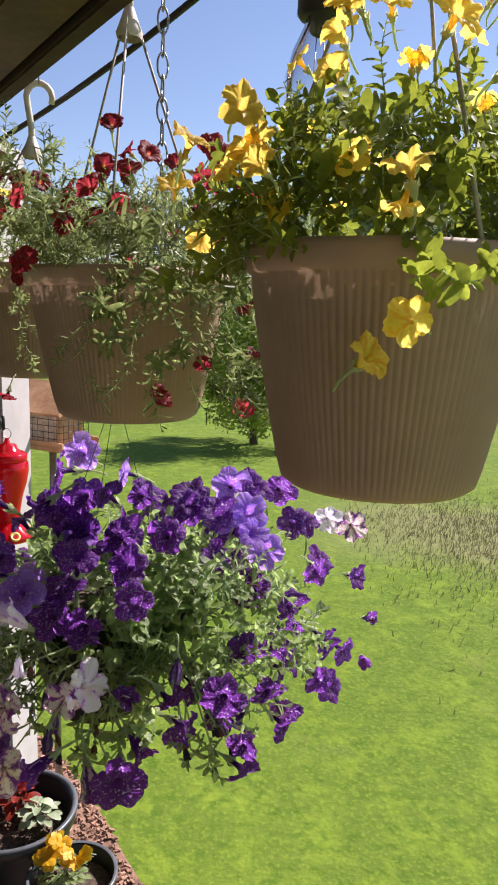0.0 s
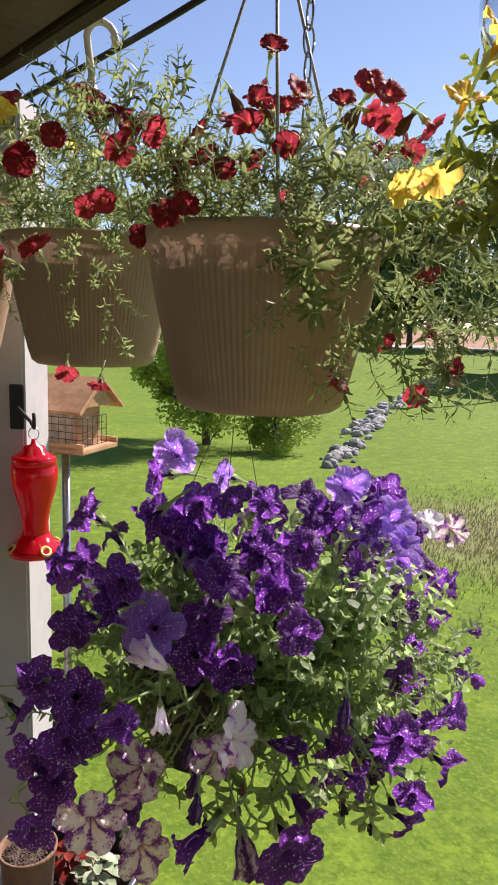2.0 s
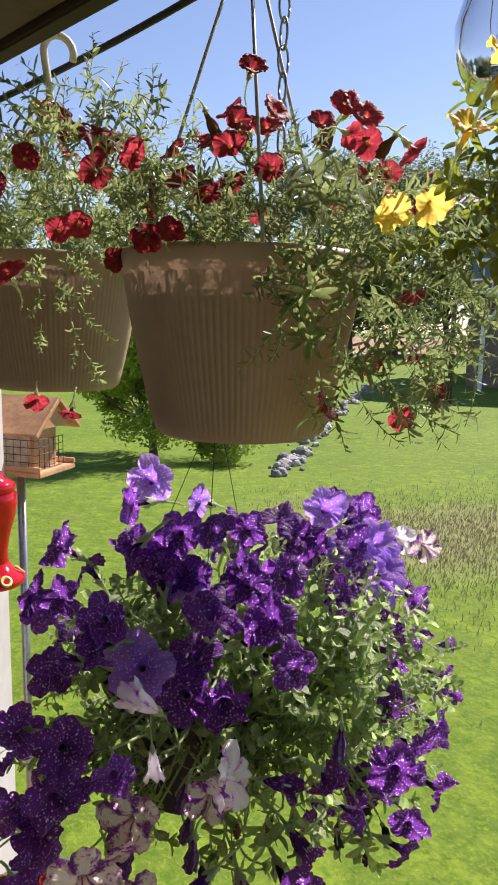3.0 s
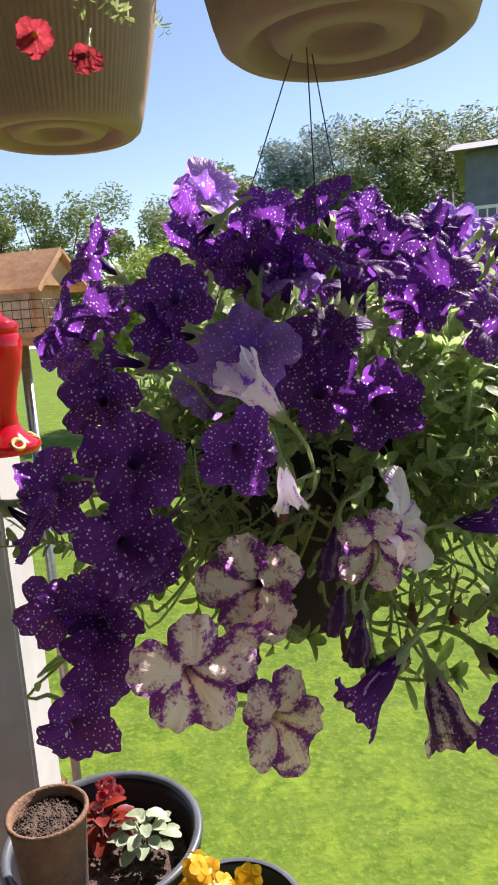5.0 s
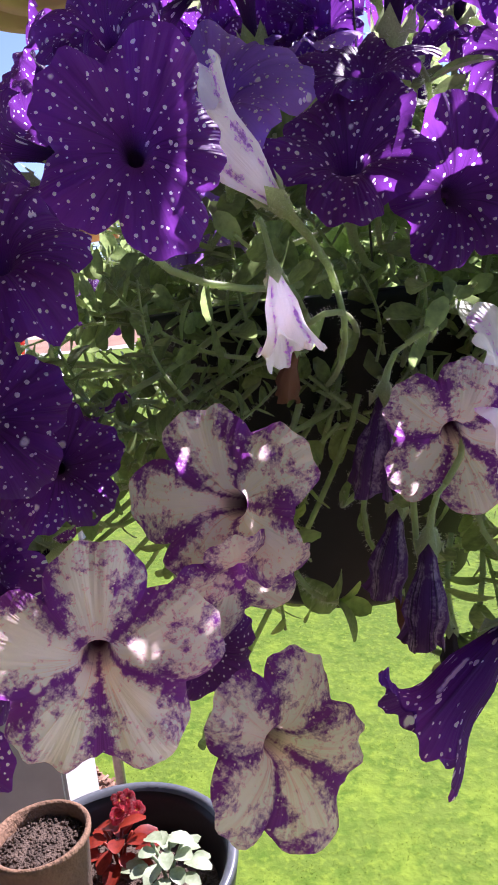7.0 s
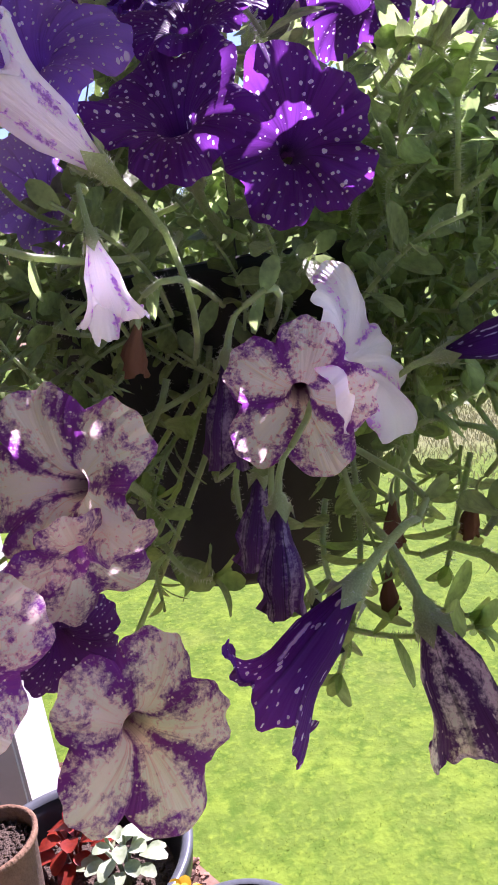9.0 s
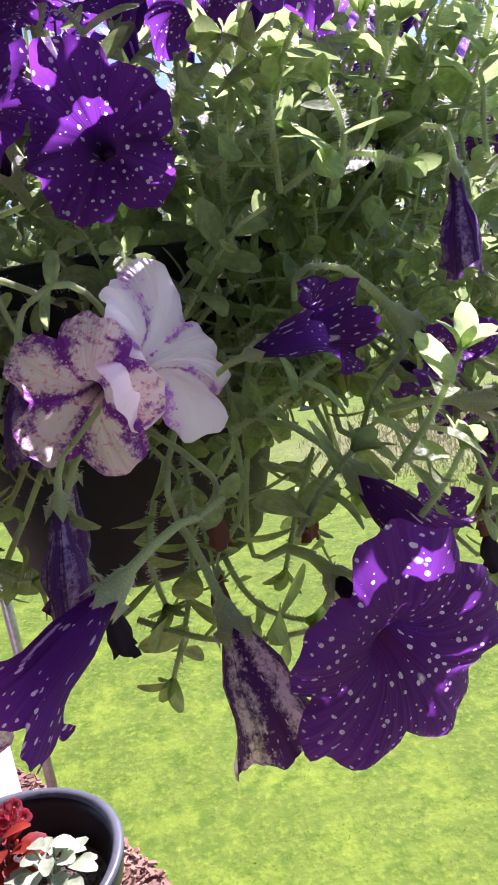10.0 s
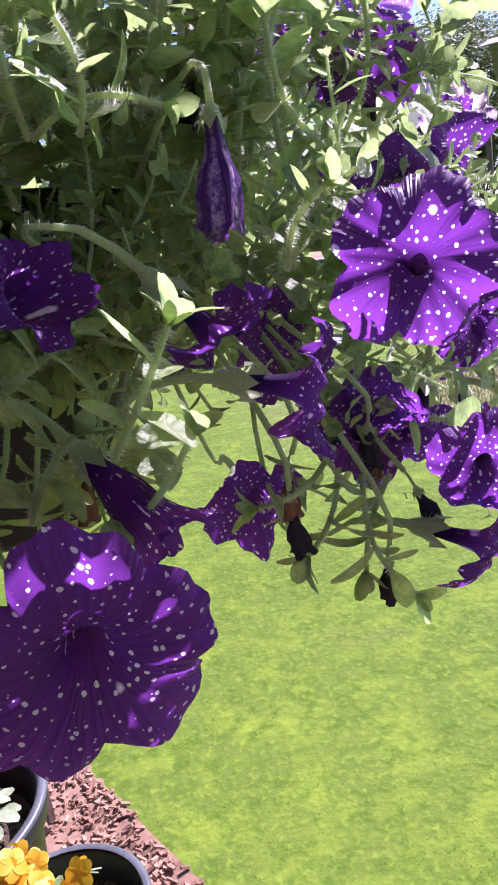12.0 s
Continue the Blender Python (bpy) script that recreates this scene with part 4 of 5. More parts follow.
for centre, radii, count in (((0.15, -0.11, 0.10), (0.13, 0.055, 0.08), 70), ((-0.14, -0.10, 0.10), (0.08, 0.06, 0.07), 26), ((0.0, -0.13, 0.125), (0.15, 0.035, 0.055), 80)):
    dome_sprigs(pur, "petunia", centre, radii, int(0.85 * count), 0.1, -0.9, (0.5, 0.8), 0.15, keep=lambda p, q: q.z > 0.025 and q.y > -0.185 and not bare(q))


# blooms in front, each as it stands: kind, throat, facing, radius
FRONT_HIGH = [
    ("marble", (-0.274, 0.804, 1.219), (-0.36, -0.89, 0.27), 0.035), ("marble", (-0.271, 0.800, 1.192), (0.22, -0.80, -0.55), 0.027),
    ("marble", (-0.317, 0.765, 1.185), (0.13, -0.98, 0.16), 0.036), ("marble", (-0.262, 0.783, 1.137), (0.35, -0.91, 0.21), 0.034),
    ("purple", (-0.287, 0.818, 1.157), (0.32, -0.93, -0.18), 0.026), ("marble", (-0.189, 0.808, 1.231), (-0.22, -0.94, -0.10), 0.029),
    ("white", (-0.158, 0.828, 1.242), (0.70, -0.58, 0.32), 0.036), ("purple", (-0.168, 0.842, 1.320), (-0.10, -0.95, -0.06), 0.038),
    ("purple", (-0.212, 0.842, 1.338), (-0.19, -0.84, 0.51), 0.035), ("purple", (-0.198, 0.862, 1.374), (-0.20, -0.60, 0.75), 0.030),
    ("lilac", (-0.259, 0.853, 1.368), (-0.14, -0.84, 0.53), 0.036), ("purple", (-0.286, 0.733, 1.320), (0.05, -0.99, -0.09), 0.024),
]
FRONT_LOW = [
    ("purple", (-0.336, 0.800, 1.311), (0.16, -0.88, 0.45), 0.035), ("purple", (-0.346, 0.792, 1.259), (0.22, -0.97, 0.11), 0.036),
    ("purple", (-0.335, 0.845, 1.231), (0.20, -0.96, 0.18), 0.033), ("wide", (-0.103, 0.766, 1.134), (0.14, -0.94, -0.18), 0.043),
    ("purple", (0.029, 0.824, 1.232), (-0.36, -0.92, 0.16), 0.037), ("purple", (0.067, 0.980, 1.332), (-0.29, -0.76, 0.58), 0.041),
    ("purple", (-0.016, 0.815, 1.194), (0.92, -0.30, -0.22), 0.029), ("purple", (-0.044, 0.845, 1.214), (0.60, 0.15, -0.75), 0.030),
    ("bud", (-0.077, 0.806, 1.156), (0.55, -0.25, -0.75), 0.027), ("purple", (0.026, 0.875, 1.165), (-0.38, -0.79, -0.48), 0.027),
    ("purple", (0.061, 0.849, 1.139), (-0.29, -0.96, 0.02), 0.030), ("purple", (-0.390, 0.822, 1.131), (0.33, -0.94, -0.00), 0.031),
]
FRONT = FRONT_HIGH + FRONT_LOW
FRONT_SPOTS = [Vector(row[1]) for row in FRONT]


def petunias(kind, places, size=0.034, k=0.32, up=0.2, jitter=0.22):
    for p in places:
        p = Vector(p)
        if min((p - q).length for q in FRONT_SPOTS) < 0.036:
            continue
        out = Vector(((p.x - CENTRE.x) * 1.0, (p.y - CENTRE.y), (p.z - CENTRE.z) * 1.6)).normalized()
        ob = bloom(pur, kind, p, eyeward(p, up, jitter, out, k), size * rng.uniform(0.88, 1.1))
        if p.y < 1.02:
            stem_to(pur, ob, CENTRE - PURPLE + Vector(((p.x - CENTRE.x) * 0.55, (p.y - CENTRE.y) * 0.45, max(-0.04, (p.z - CENTRE.z) * 0.5))))


petunias("purple", [(-0.267, 1.096, 1.489), (-0.245, 1.032, 1.453), (-0.179, 0.865, 1.420), (-0.131, 0.916, 1.434), (-0.109, 0.874, 1.403), (-0.359, 1.040, 1.450), (-0.392, 1.027, 1.390),
                    (-0.300, 0.894, 1.406), (-0.311, 0.883, 1.378), (-0.163, 0.988, 1.481), (-0.146, 0.949, 1.406), (-0.118, 0.898, 1.389), (-0.204, 0.885, 1.370), (-0.225, 1.007, 1.431)], k=0.6, up=0.5, jitter=0.35)
petunias("purple", [(-0.094, 0.827, 1.370), (-0.167, 0.847, 1.319), (-0.211, 0.847, 1.341), (-0.037, 1.030, 1.454), (0.076, 1.160, 1.457), (0.144, 1.206, 1.378), (0.298, 1.351, 1.219), (0.188, 1.144, 1.302),
                    (0.010, 0.985, 1.378), (0.060, 0.918, 1.257), (0.026, 0.918, 1.150), (0.246, 1.150, 1.148), (0.214, 1.086, 1.109), (0.127, 0.897, 1.146), (0.066, 0.860, 1.098), (0.099, 0.919, 1.188), (0.005, 0.819, 1.246)])
petunias("purple", [(-0.336, 0.801, 1.306), (-0.369, 0.851, 1.157), (-0.396, 0.826, 1.132), (-0.373, 0.853, 1.194), (-0.012, 0.913, 1.201), (0.050, 0.904, 1.140),
                    (-0.033, 0.907, 1.122), (0.136, 1.023, 1.288), (-0.400, 0.901, 1.273), (-0.358, 0.921, 1.336), (-0.346, 0.793, 1.254), (-0.250, 0.810, 1.142)], k=0.35, jitter=0.3)
for kind, p, way, r in FRONT:
    goal = CENTRE - PURPLE + Vector(((p[0] - CENTRE.x) * 0.55, (p[1] - CENTRE.y) * 0.45, max(-0.04, (p[2] - CENTRE.z) * 0.5)))
    stem_to(pur, bloom(pur, kind, p, way, r), goal)
EXTRA = []
while len(EXTRA) < 15:
    d = Vector((rng.gauss(0, 1), rng.gauss(0, 1), abs(rng.gauss(0, 0.8)) + 0.05)).normalized()
    p = CENTRE + Vector((-0.015 + 0.27 * d.x, 0.215 * d.y, 0.19 * d.z + 0.005))
    if p.y > 0.98 or p.x < -0.26:
        EXTRA.append(p)
petunias("purple", EXTRA, 0.029, 0.4, 0.4, 0.35)
petunias("purple", [(-0.026, 1.128, 1.428), (-0.095, 1.096, 1.439), (0.051, 1.173, 1.456), (-0.046, 1.123, 1.457), (0.015, 1.080, 1.407), (0.065, 1.128, 1.420), (0.119, 1.227, 1.434), (0.168, 1.237, 1.371),
                    (0.025, 1.037, 1.359), (0.088, 1.087, 1.359), (-0.124, 0.957, 1.425), (-0.068, 0.977, 1.419), (0.107, 1.008, 1.222), (0.201, 1.217, 1.302), (-0.197, 0.855, 1.382)], 0.034, 0.25, 0.4, 0.4)
petunias("purple", [(rng.uniform(-0.33, 0.10), rng.uniform(0.94, 1.08), rng.uniform(1.415, 1.47)) for _ in range(11)], 0.033, 0.45, 0.35, 0.4)
petunias("lilac", [(rng.uniform(-0.25, 0.10), rng.uniform(0.92, 1.05), rng.uniform(1.41, 1.46)) for _ in range(4)], 0.032, 0.45, 0.35, 0.4)
petunias("purple", [(0.166 + rng.gauss(0, 0.06), 1.047 + rng.gauss(0, 0.05), 1.165 + rng.gauss(0, 0.05)) for _ in range(10)], 0.029, 0.4, 0.1, 0.4)
petunias("purple", [(-0.398 + rng.gauss(0, 0.025), 0.884 + rng.gauss(0, 0.03), 1.189 + rng.gauss(0, 0.05)) for _ in range(6)], 0.029, 0.4, 0.1, 0.4)
petunias("lilac", [(-0.237, 1.131, 1.515), (-0.168, 1.151, 1.477), (-0.201, 0.845, 1.378), (-0.270, 0.844, 1.359), (0.048, 0.997, 1.327), (0.078, 0.967, 1.327), (0.091, 1.034, 1.378),
                   (0.047, 0.818, 1.131), (-0.271, 0.952, 1.337), (0.026, 1.126, 1.465)])
petunias("white", [(0.223, 1.299, 1.360)], 0.031, 0.1)
petunias("marble", [(0.273, 1.303, 1.344)], 0.034, 0.1)
for kind, p, way, r in (("white_half", (-0.266, 0.826, 1.348), (-0.60, -0.30, 0.62), 0.028), ("white_half", (-0.246, 0.805, 1.273), (0.07, -0.31, -0.91), 0.017),
                        ("bud", (-0.101, 0.808, 1.241), (0.66, -0.64, 0.18), 0.024), ("bell", (-0.146, 0.795, 1.104), (0.22, -0.22, -0.95), 0.030),
                        ("bud", (-0.218, 0.763, 1.154), (-0.77, -0.26, -0.57), 0.027)):
    stem_to(pur, bloom(pur, kind, p, way, r), Vector((-0.03 if p[0] < -0.2 else 0.06, -0.10, 0.14)))
petunias("bud", [(-0.187, 1.034, 1.472), (0.316, 1.269, 1.164), (0.294, 1.198, 1.103)], 0.02)
for kind, places, size in (("wilt", [(-0.206, 0.800, 1.181), (-0.213, 0.826, 1.231), (-0.035, 0.835, 1.272), (-0.207, 0.838, 1.184)], 0.021),
                           ("dry", [(-0.154, 0.851, 1.135), (-0.204, 0.838, 1.155), (0.025, 0.900, 1.137), (-0.241, 0.842, 1.258), (-0.150, 0.845, 1.168), (-0.108, 0.860, 1.157), (-0.023, 0.865, 1.140)], 0.011),
                           ("black", [(-0.032, 0.923, 1.314), (0.044, 0.884, 1.113), (-0.195, 0.808, 1.150), (0.021, 0.880, 1.082), (0.019, 0.880, 1.150), (-0.022, 0.866, 1.122)], 0.012)):
    for p in places:
        ob = bloom(pur, kind, p, (rng.gauss(0, 0.15), rng.gauss(0, 0.15), 1), size)
        stem_to(pur, ob, CENTRE - PURPLE + Vector(((p[0] - CENTRE.x) * 0.6, (p[1] - CENTRE.y) * 0.5, max(-0.03, (p[2] - CENTRE.z) * 0.5))))



def twig(a, b, bow):
    """A downy shoot from a to b with leaves along it and a tuft at its tip."""
    a, b = Vector(a) - PURPLE, Vector(b) - PURPLE
    run = b - a
    side = run.cross(Vector((0, 1, 0))).normalized() * bow * run.length
    pts = [a.lerp(b, k / 8) + side * math.sin(math.pi * k / 8) + Vector((0, -0.004 * math.sin(3 * k / 8), 0)) for k in range(9)]
    r = 0.0014
    bm = tube(pts, r, 7, None, 0, 0.8)
    for _ in range(int(run.length * 11000)):
        u = rng.uniform(0, 7.99)
        j = int(u)
        d = (pts[j + 1] - pts[j]).normalized()
        out = d.orthogonal().normalized()
        out.rotate(Matrix.Rotation(rng.uniform(0, 6.28), 3, d))
        q, w = pts[j].lerp(pts[j + 1], u - j), d * 0.00007
        bm.faces.new([bm.verts.new(v) for v in (q + out * r * 0.7 - w, q + out * r * 0.7 + w, q + out * (r + rng.uniform(0.0015, 0.003)))]).material_index = 1
    count = max(4, int(run.length * 110))
    for k in range(count + 5):
        tip = k >= count
        j = 7 if tip else 1 + int(6.9 * k / count)
        d = (pts[j + 1] - pts[j]).normalized()
        out = d.orthogonal().normalized()
        out.rotate(Matrix.Rotation(k * 2.4 + rng.uniform(-0.4, 0.4), 3, d))
        big = rng.uniform(0.45, 0.75) if tip else rng.uniform(0.75, 1.25)
        leaf_into(bm, pts[8] if tip else pts[j], out + d * (rng.uniform(0.9, 1.8) if tip else rng.uniform(0.1, 0.7)), d, 0.022 * big, 0.0125 * big, rng.uniform(0.1, 0.4), rng.uniform(-0.1, 0.5), 2, 6)
    part("shoot", bm, (M_STEM, M_DOWN, M_LEAF), pur, "downy shoot with small rounded leaves")


HANGING = [((-0.158, 0.865, 1.194), (-0.181, 0.855, 1.099)), ((-0.174, 0.860, 1.178), (-0.178, 0.850, 1.136)), ((-0.101, 0.870, 1.182), (-0.123, 0.860, 1.135)), ((-0.057, 0.855, 1.222), (-0.087, 0.845, 1.172)),
           ((-0.191, 0.855, 1.129), (-0.120, 0.845, 1.111)), ((-0.149, 0.860, 1.147), (-0.120, 0.850, 1.114)), ((-0.246, 0.860, 1.173), (-0.229, 0.850, 1.158)), ((0.000, 0.870, 1.156), (-0.038, 0.860, 1.138)),
           ((0.014, 0.880, 1.137), (0.030, 0.870, 1.077)), ((0.003, 0.880, 1.142), (-0.018, 0.870, 1.107)), ((0.030, 0.890, 1.131), (0.010, 0.880, 1.089)), ((0.006, 0.890, 1.180), (0.075, 0.880, 1.153))]
RISING = [((-0.138, 0.850, 1.203), (-0.097, 0.840, 1.225)), ((-0.099, 0.810, 1.152), (-0.061, 0.800, 1.189)), ((-0.087, 0.800, 1.186), (-0.062, 0.790, 1.226)), ((-0.122, 0.820, 1.163), (-0.099, 0.810, 1.194)),
          ((-0.011, 0.860, 1.234), (0.006, 0.850, 1.263)), ((-0.099, 0.860, 1.295), (-0.100, 0.850, 1.330)), ((-0.095, 0.860, 1.331), (-0.085, 0.850, 1.354)), ((-0.096, 0.860, 1.332), (-0.115, 0.850, 1.353)),
          ((-0.126, 0.870, 1.307), (-0.098, 0.860, 1.322)), ((-0.098, 0.860, 1.295), (-0.049, 0.850, 1.298)), ((-0.131, 0.870, 1.336), (-0.112, 0.860, 1.354)), ((-0.048, 0.910, 1.317), (-0.040, 0.900, 1.372)),
          ((-0.162, 0.890, 1.355), (-0.173, 0.880, 1.383)), ((-0.080, 0.850, 1.292), (-0.080, 0.840, 1.327)), ((-0.019, 0.910, 1.273), (-0.010, 0.900, 1.318))]
for a, b in HANGING + RISING:
    twig(a, b, rng.uniform(-0.18, 0.18))
for _ in range(22):
    a = Vector((rng.uniform(-0.13, 0.04), rng.uniform(0.89, 1.0), rng.uniform(1.27, 1.33)))
    twig(a, a + Vector((rng.gauss(0.01, 0.03), rng.gauss(-0.01, 0.02), rng.uniform(0.05, 0.10))), rng.uniform(-0.2, 0.2))

finish_foliage(red, "fine light green calibrachoa foliage")
finish_foliage(left, "fine green calibrachoa foliage")
finish_foliage(far, "fine green calibrachoa foliage")
finish_foliage(yel, "yellow-green petunia foliage", lambda p: p.y < -0.12)
finish_foliage(pur, "downy grey-green petunia foliage", lambda p: p.y < -0.10 and p.x > -0.12)

# ---- string light on a black cable ----
cable = thing("string_light", (0.132, 0.907, 2.051), "clear glass bulb hanging from a black cable", "string light")
ends = [Vector((-0.682, 0.730, 0.084)), Vector((0.0, 0.0, 0.235)), Vector((0.561, -0.639, 0.305))]
pts = [ends[0].lerp(ends[1], k / 12) - Vector((0, 0, 0.018 * math.sin(math.pi * k / 12))) for k in range(12)]
pts += [ends[1].lerp(ends[2], k / 8) - Vector((0, 0, 0.012 * math.sin(math.pi * k / 8))) for k in range(9)]
part("cable", tube(pts, 0.0055, 8), M_BLACK, cable, "black rubber cable")
part("socket", lathe([(0.0, 0.16), (0.026, 0.158), (0.03, 0.15), (0.031, 0.09), (0.027, 0.085), (0.0, 0.085)], 28), M_BLACK, cable, "black bulb socket")
part("lead", tube([(0, 0, 0.155), (0.002, 0, 0.20), (0, 0, 0.235)], 0.005, 8), M_BLACK, cable)
bulb = part("bulb", lathe([(0.018, 0.09), (0.022, 0.075), (0.036, 0.045), (0.044, 0.015), (0.043, -0.015), (0.032, -0.04), (0.015, -0.052), (0.0, -0.055)], 36), M_GLASS, cable, "clear glass bulb")
bulb.visible_shadow = False
part("filament", tube([(0.006, 0, 0.085), (0.008, 0, 0.02), (0.0, 0.006, -0.01), (-0.008, 0, 0.02), (-0.006, 0, 0.085)], 0.0008, 5), M_STEEL, bulb)

# ---- hummingbird feeder on its bracket ----
hum = thing("hummingbird_feeder", (-0.549, 1.651, 1.179), "red plastic hummingbird feeder hanging from the post", "bird feeder")
part("base", lathe([(0.0, 0.0), (0.058, 0.002), (0.064, 0.012), (0.060, 0.02), (0.040, 0.032), (0.030, 0.05), (0.0, 0.05)], 40), M_REDGLASS, hum, "flared red feeding base")
part("bottle", lathe([(0.029, 0.05), (0.028, 0.075), (0.034, 0.11), (0.046, 0.15), (0.051, 0.18), (0.050, 0.20), (0.046, 0.205)], 40), M_REDGLASS, hum, "clear red nectar bottle")
part("cap", lathe([(0.046, 0.205), (0.048, 0.207), (0.048, 0.222), (0.042, 0.226), (0.026, 0.234), (0.022, 0.246), (0.008, 0.25), (0.005, 0.262), (0.0, 0.263)], 40), M_REDGLASS, hum, "red screw cap")
for k in range(4):
    a = k * math.pi / 2 - 1.0
    me = lathe([(0.004, 0.0), (0.009, 0.004), (0.013, 0.004), (0.013, 0.0)], 14)
    part("port", me, M_YELPLASTIC, hum, "yellow flower-shaped port", m=aim((0.055 * math.cos(a), 0.055 * math.sin(a), 0.020), (math.cos(a), math.sin(a), 1.0)))
part("ring", tube([(0.011 * math.cos(t), 0, 0.274 + 0.013 * math.sin(t)) for t in (2 * math.pi * i / 16 for i in range(17))], 0.0012, 6), M_STEEL, hum)
bra = thing("bracket", (-0.592, 1.689, 1.506), "black metal hook plate on the white post", "bracket")
part("plate", box(-0.016, -0.004, -0.05, 0.016, 0.004, 0.05, 0.002, None, Matrix.Rotation(radians(-7), 4, "Z")), M_BLACK, bra, smooth=False)
part("arm", tube([(0, 0, 0.0), (0.015, -0.03, -0.005), (0.045, -0.08, -0.02), (0.055, -0.092, -0.032), (0.056, -0.096, -0.018), (0.056, -0.096, 0.0)], 0.004, 8), M_BLACK, bra)

# ---- wooden bird feeder with suet cages on a pole ----
M_CEDAR = mat("cedar_board", (0.50, 0.26, 0.12), 0.6, scale=10, vary=0.3, bump=0.2, tint=(0.70, 0.42, 0.23))
M_SEED = mat("pale_suet", (0.66, 0.56, 0.45), 0.85, scale=40, vary=0.35, bump=0.6)
fe = thing("bird_feeder", Matrix.Translation((-0.528, 2.023, 1.354)) @ Matrix.Rotation(radians(-28), 4, "Z") @ Matrix.Scale(0.82, 4), "cedar hopper bird feeder with wire suet cages", "bird feeder")
part("tray", box(-0.15, -0.10, 0.0, 0.12, 0.10, 0.018, 0.003), M_CEDAR, fe, "cedar tray", smooth=False)
for y in (-0.095, 0.095):
    part("tray_edge", box(-0.15, y - 0.006, 0.018, 0.12, y + 0.006, 0.034, 0.002), M_CEDAR, fe, smooth=False)
part("hopper", box(-0.12, -0.06, 0.018, 0.06, 0.06, 0.15, 0.004), M_SEED, fe, "pale hopper packed with suet", smooth=False)
for x in (-0.125, 0.062):
    part("end_board", box(x, -0.062, 0.018, x + 0.012, 0.062, 0.165, 0.002), M_CEDAR, fe, smooth=False)
cage = bmesh.new()
for i in range(8):
    tube([(-0.11 + 0.026 * i, -0.088, 0.02), (-0.11 + 0.026 * i, -0.088, 0.115)], 0.0009, 5, cage)
for i in range(5):
    tube([(-0.115, -0.088, 0.022 + 0.023 * i), (0.10, -0.088, 0.022 + 0.023 * i), (0.10, 0.06, 0.022 + 0.023 * i)], 0.0013, 5, cage)
for i in range(6):
    tube([(0.10, -0.07 + 0.026 * i, 0.02), (0.10, -0.07 + 0.026 * i, 0.115)], 0.0013, 5, cage)
part("wire_cage", cage, M_BLACK, fe, "dark green wire suet cage")
for s in (-1, 1):
    bm = box(-0.20, 0.0, 0.0, 0.13, 0.155, 0.012, 0.002, None, Matrix.Translation((0, 0, 0.232)) @ Matrix.Rotation(radians(-40) * 1 if s > 0 else radians(180 + 40), 4, "X") @ Matrix.Diagonal((1, 1, 1 if s > 0 else -1, 1)))
    bmesh.ops.recalc_face_normals(bm, faces=bm.faces)
    part("roof_board", bm, M_CEDAR, fe, "orange-brown cedar roof board", smooth=False)
gab = bmesh.new()
for x in (0.10, 0.112):
    gab.verts.new((x, -0.10, 0.148)), gab.verts.new((x, 0.10, 0.148)), gab.verts.new((x, 0, 0.228))
v = list(gab.verts)
gab.faces.new((v[0], v[2], v[1])), gab.faces.new((v[3], v[4], v[5]))
for a, b in ((0, 1), (1, 2), (2, 0)):
    gab.faces.new((v[a], v[b], v[b + 3], v[a + 3]))
part("gable", gab, M_CEDAR, fe, smooth=False)
part("pole", tube([(-0.02, 0, 0.0), (-0.02, 0, -1.60)], 0.014, 10), M_STEEL, fe, "grey steel pole")

# ---- pots on the porch floor ----
M_FIBRE = mat("brown_fibre", (0.21, 0.12, 0.07), 0.9, scale=30, vary=0.25, bump=0.6)
M_BLACKPOT = mat("black_plastic", (0.016, 0.016, 0.018), 0.4, scale=20, vary=0.3, bump=0.08)
# rim ring in a lighter grey than the pot body
M_RIMGREY = mat("sun_bleached_rim", (0.10, 0.11, 0.12), 0.35, scale=20, vary=0.3)
M_BLUE = mat("pale_blue_enamel", (0.42, 0.52, 0.58), 0.3, scale=8, vary=0.15)
M_CORN = mat("corn_kernel", (0.70, 0.42, 0.12), 0.5, scale=5, vary=0.3, tint=(0.85, 0.66, 0.30), obj_random=0.3)
M_PALELEAF = mat("pale_green_leaf", (0.30, 0.40, 0.20), 0.5, scale=40, vary=0.25, translucent=0.3, tint=(0.52, 0.60, 0.40))
M_REDLEAF = mat("dark_red_leaf", (0.20, 0.018, 0.015), 0.4, scale=40, vary=0.4, translucent=0.35, tint=(0.42, 0.05, 0.02))
M_PANSY = mat("golden_petal", (0.85, 0.45, 0.01), 0.5, scale=40, vary=0.15, translucent=0.4, tint=(0.9, 0.58, 0.02))

PLANTER = Vector((-0.424, 1.268, 0.444))
pl = thing("planter", PLANTER, "wide black plastic planter with bedding plants on a bench", "planter")
R, H = 0.128, 0.26
part("pot", lathe([(0.0, 0.004), (R - 0.035, 0.0), (R - 0.03, 0.006), (R - 0.008, H - 0.03), (R + 0.002, H - 0.026), (R + 0.006, H - 0.006), (R + 0.003, H), (R - 0.004, H), (R - 0.010, H - 0.012), (R - 0.02, H - 0.06)], 72), M_BLACKPOT, pl, "black plastic pot")
part("rim", lathe([(R + 0.0035, H - 0.002), (R + 0.0075, H + 0.001), (R + 0.004, H + 0.005), (R - 0.003, H + 0.004), (R - 0.006, H - 0.001)], 72), M_RIMGREY, pl, "grey rim")
bm = lathe([(0.0, H - 0.045), (0.04, H - 0.043), (0.08, H - 0.047), (R - 0.014, H - 0.05)], 40)
for v in bm.verts:
    v.co.z += 0.006 * noise.noise(v.co * 30)
part("soil", bm, M_SOIL, pl)
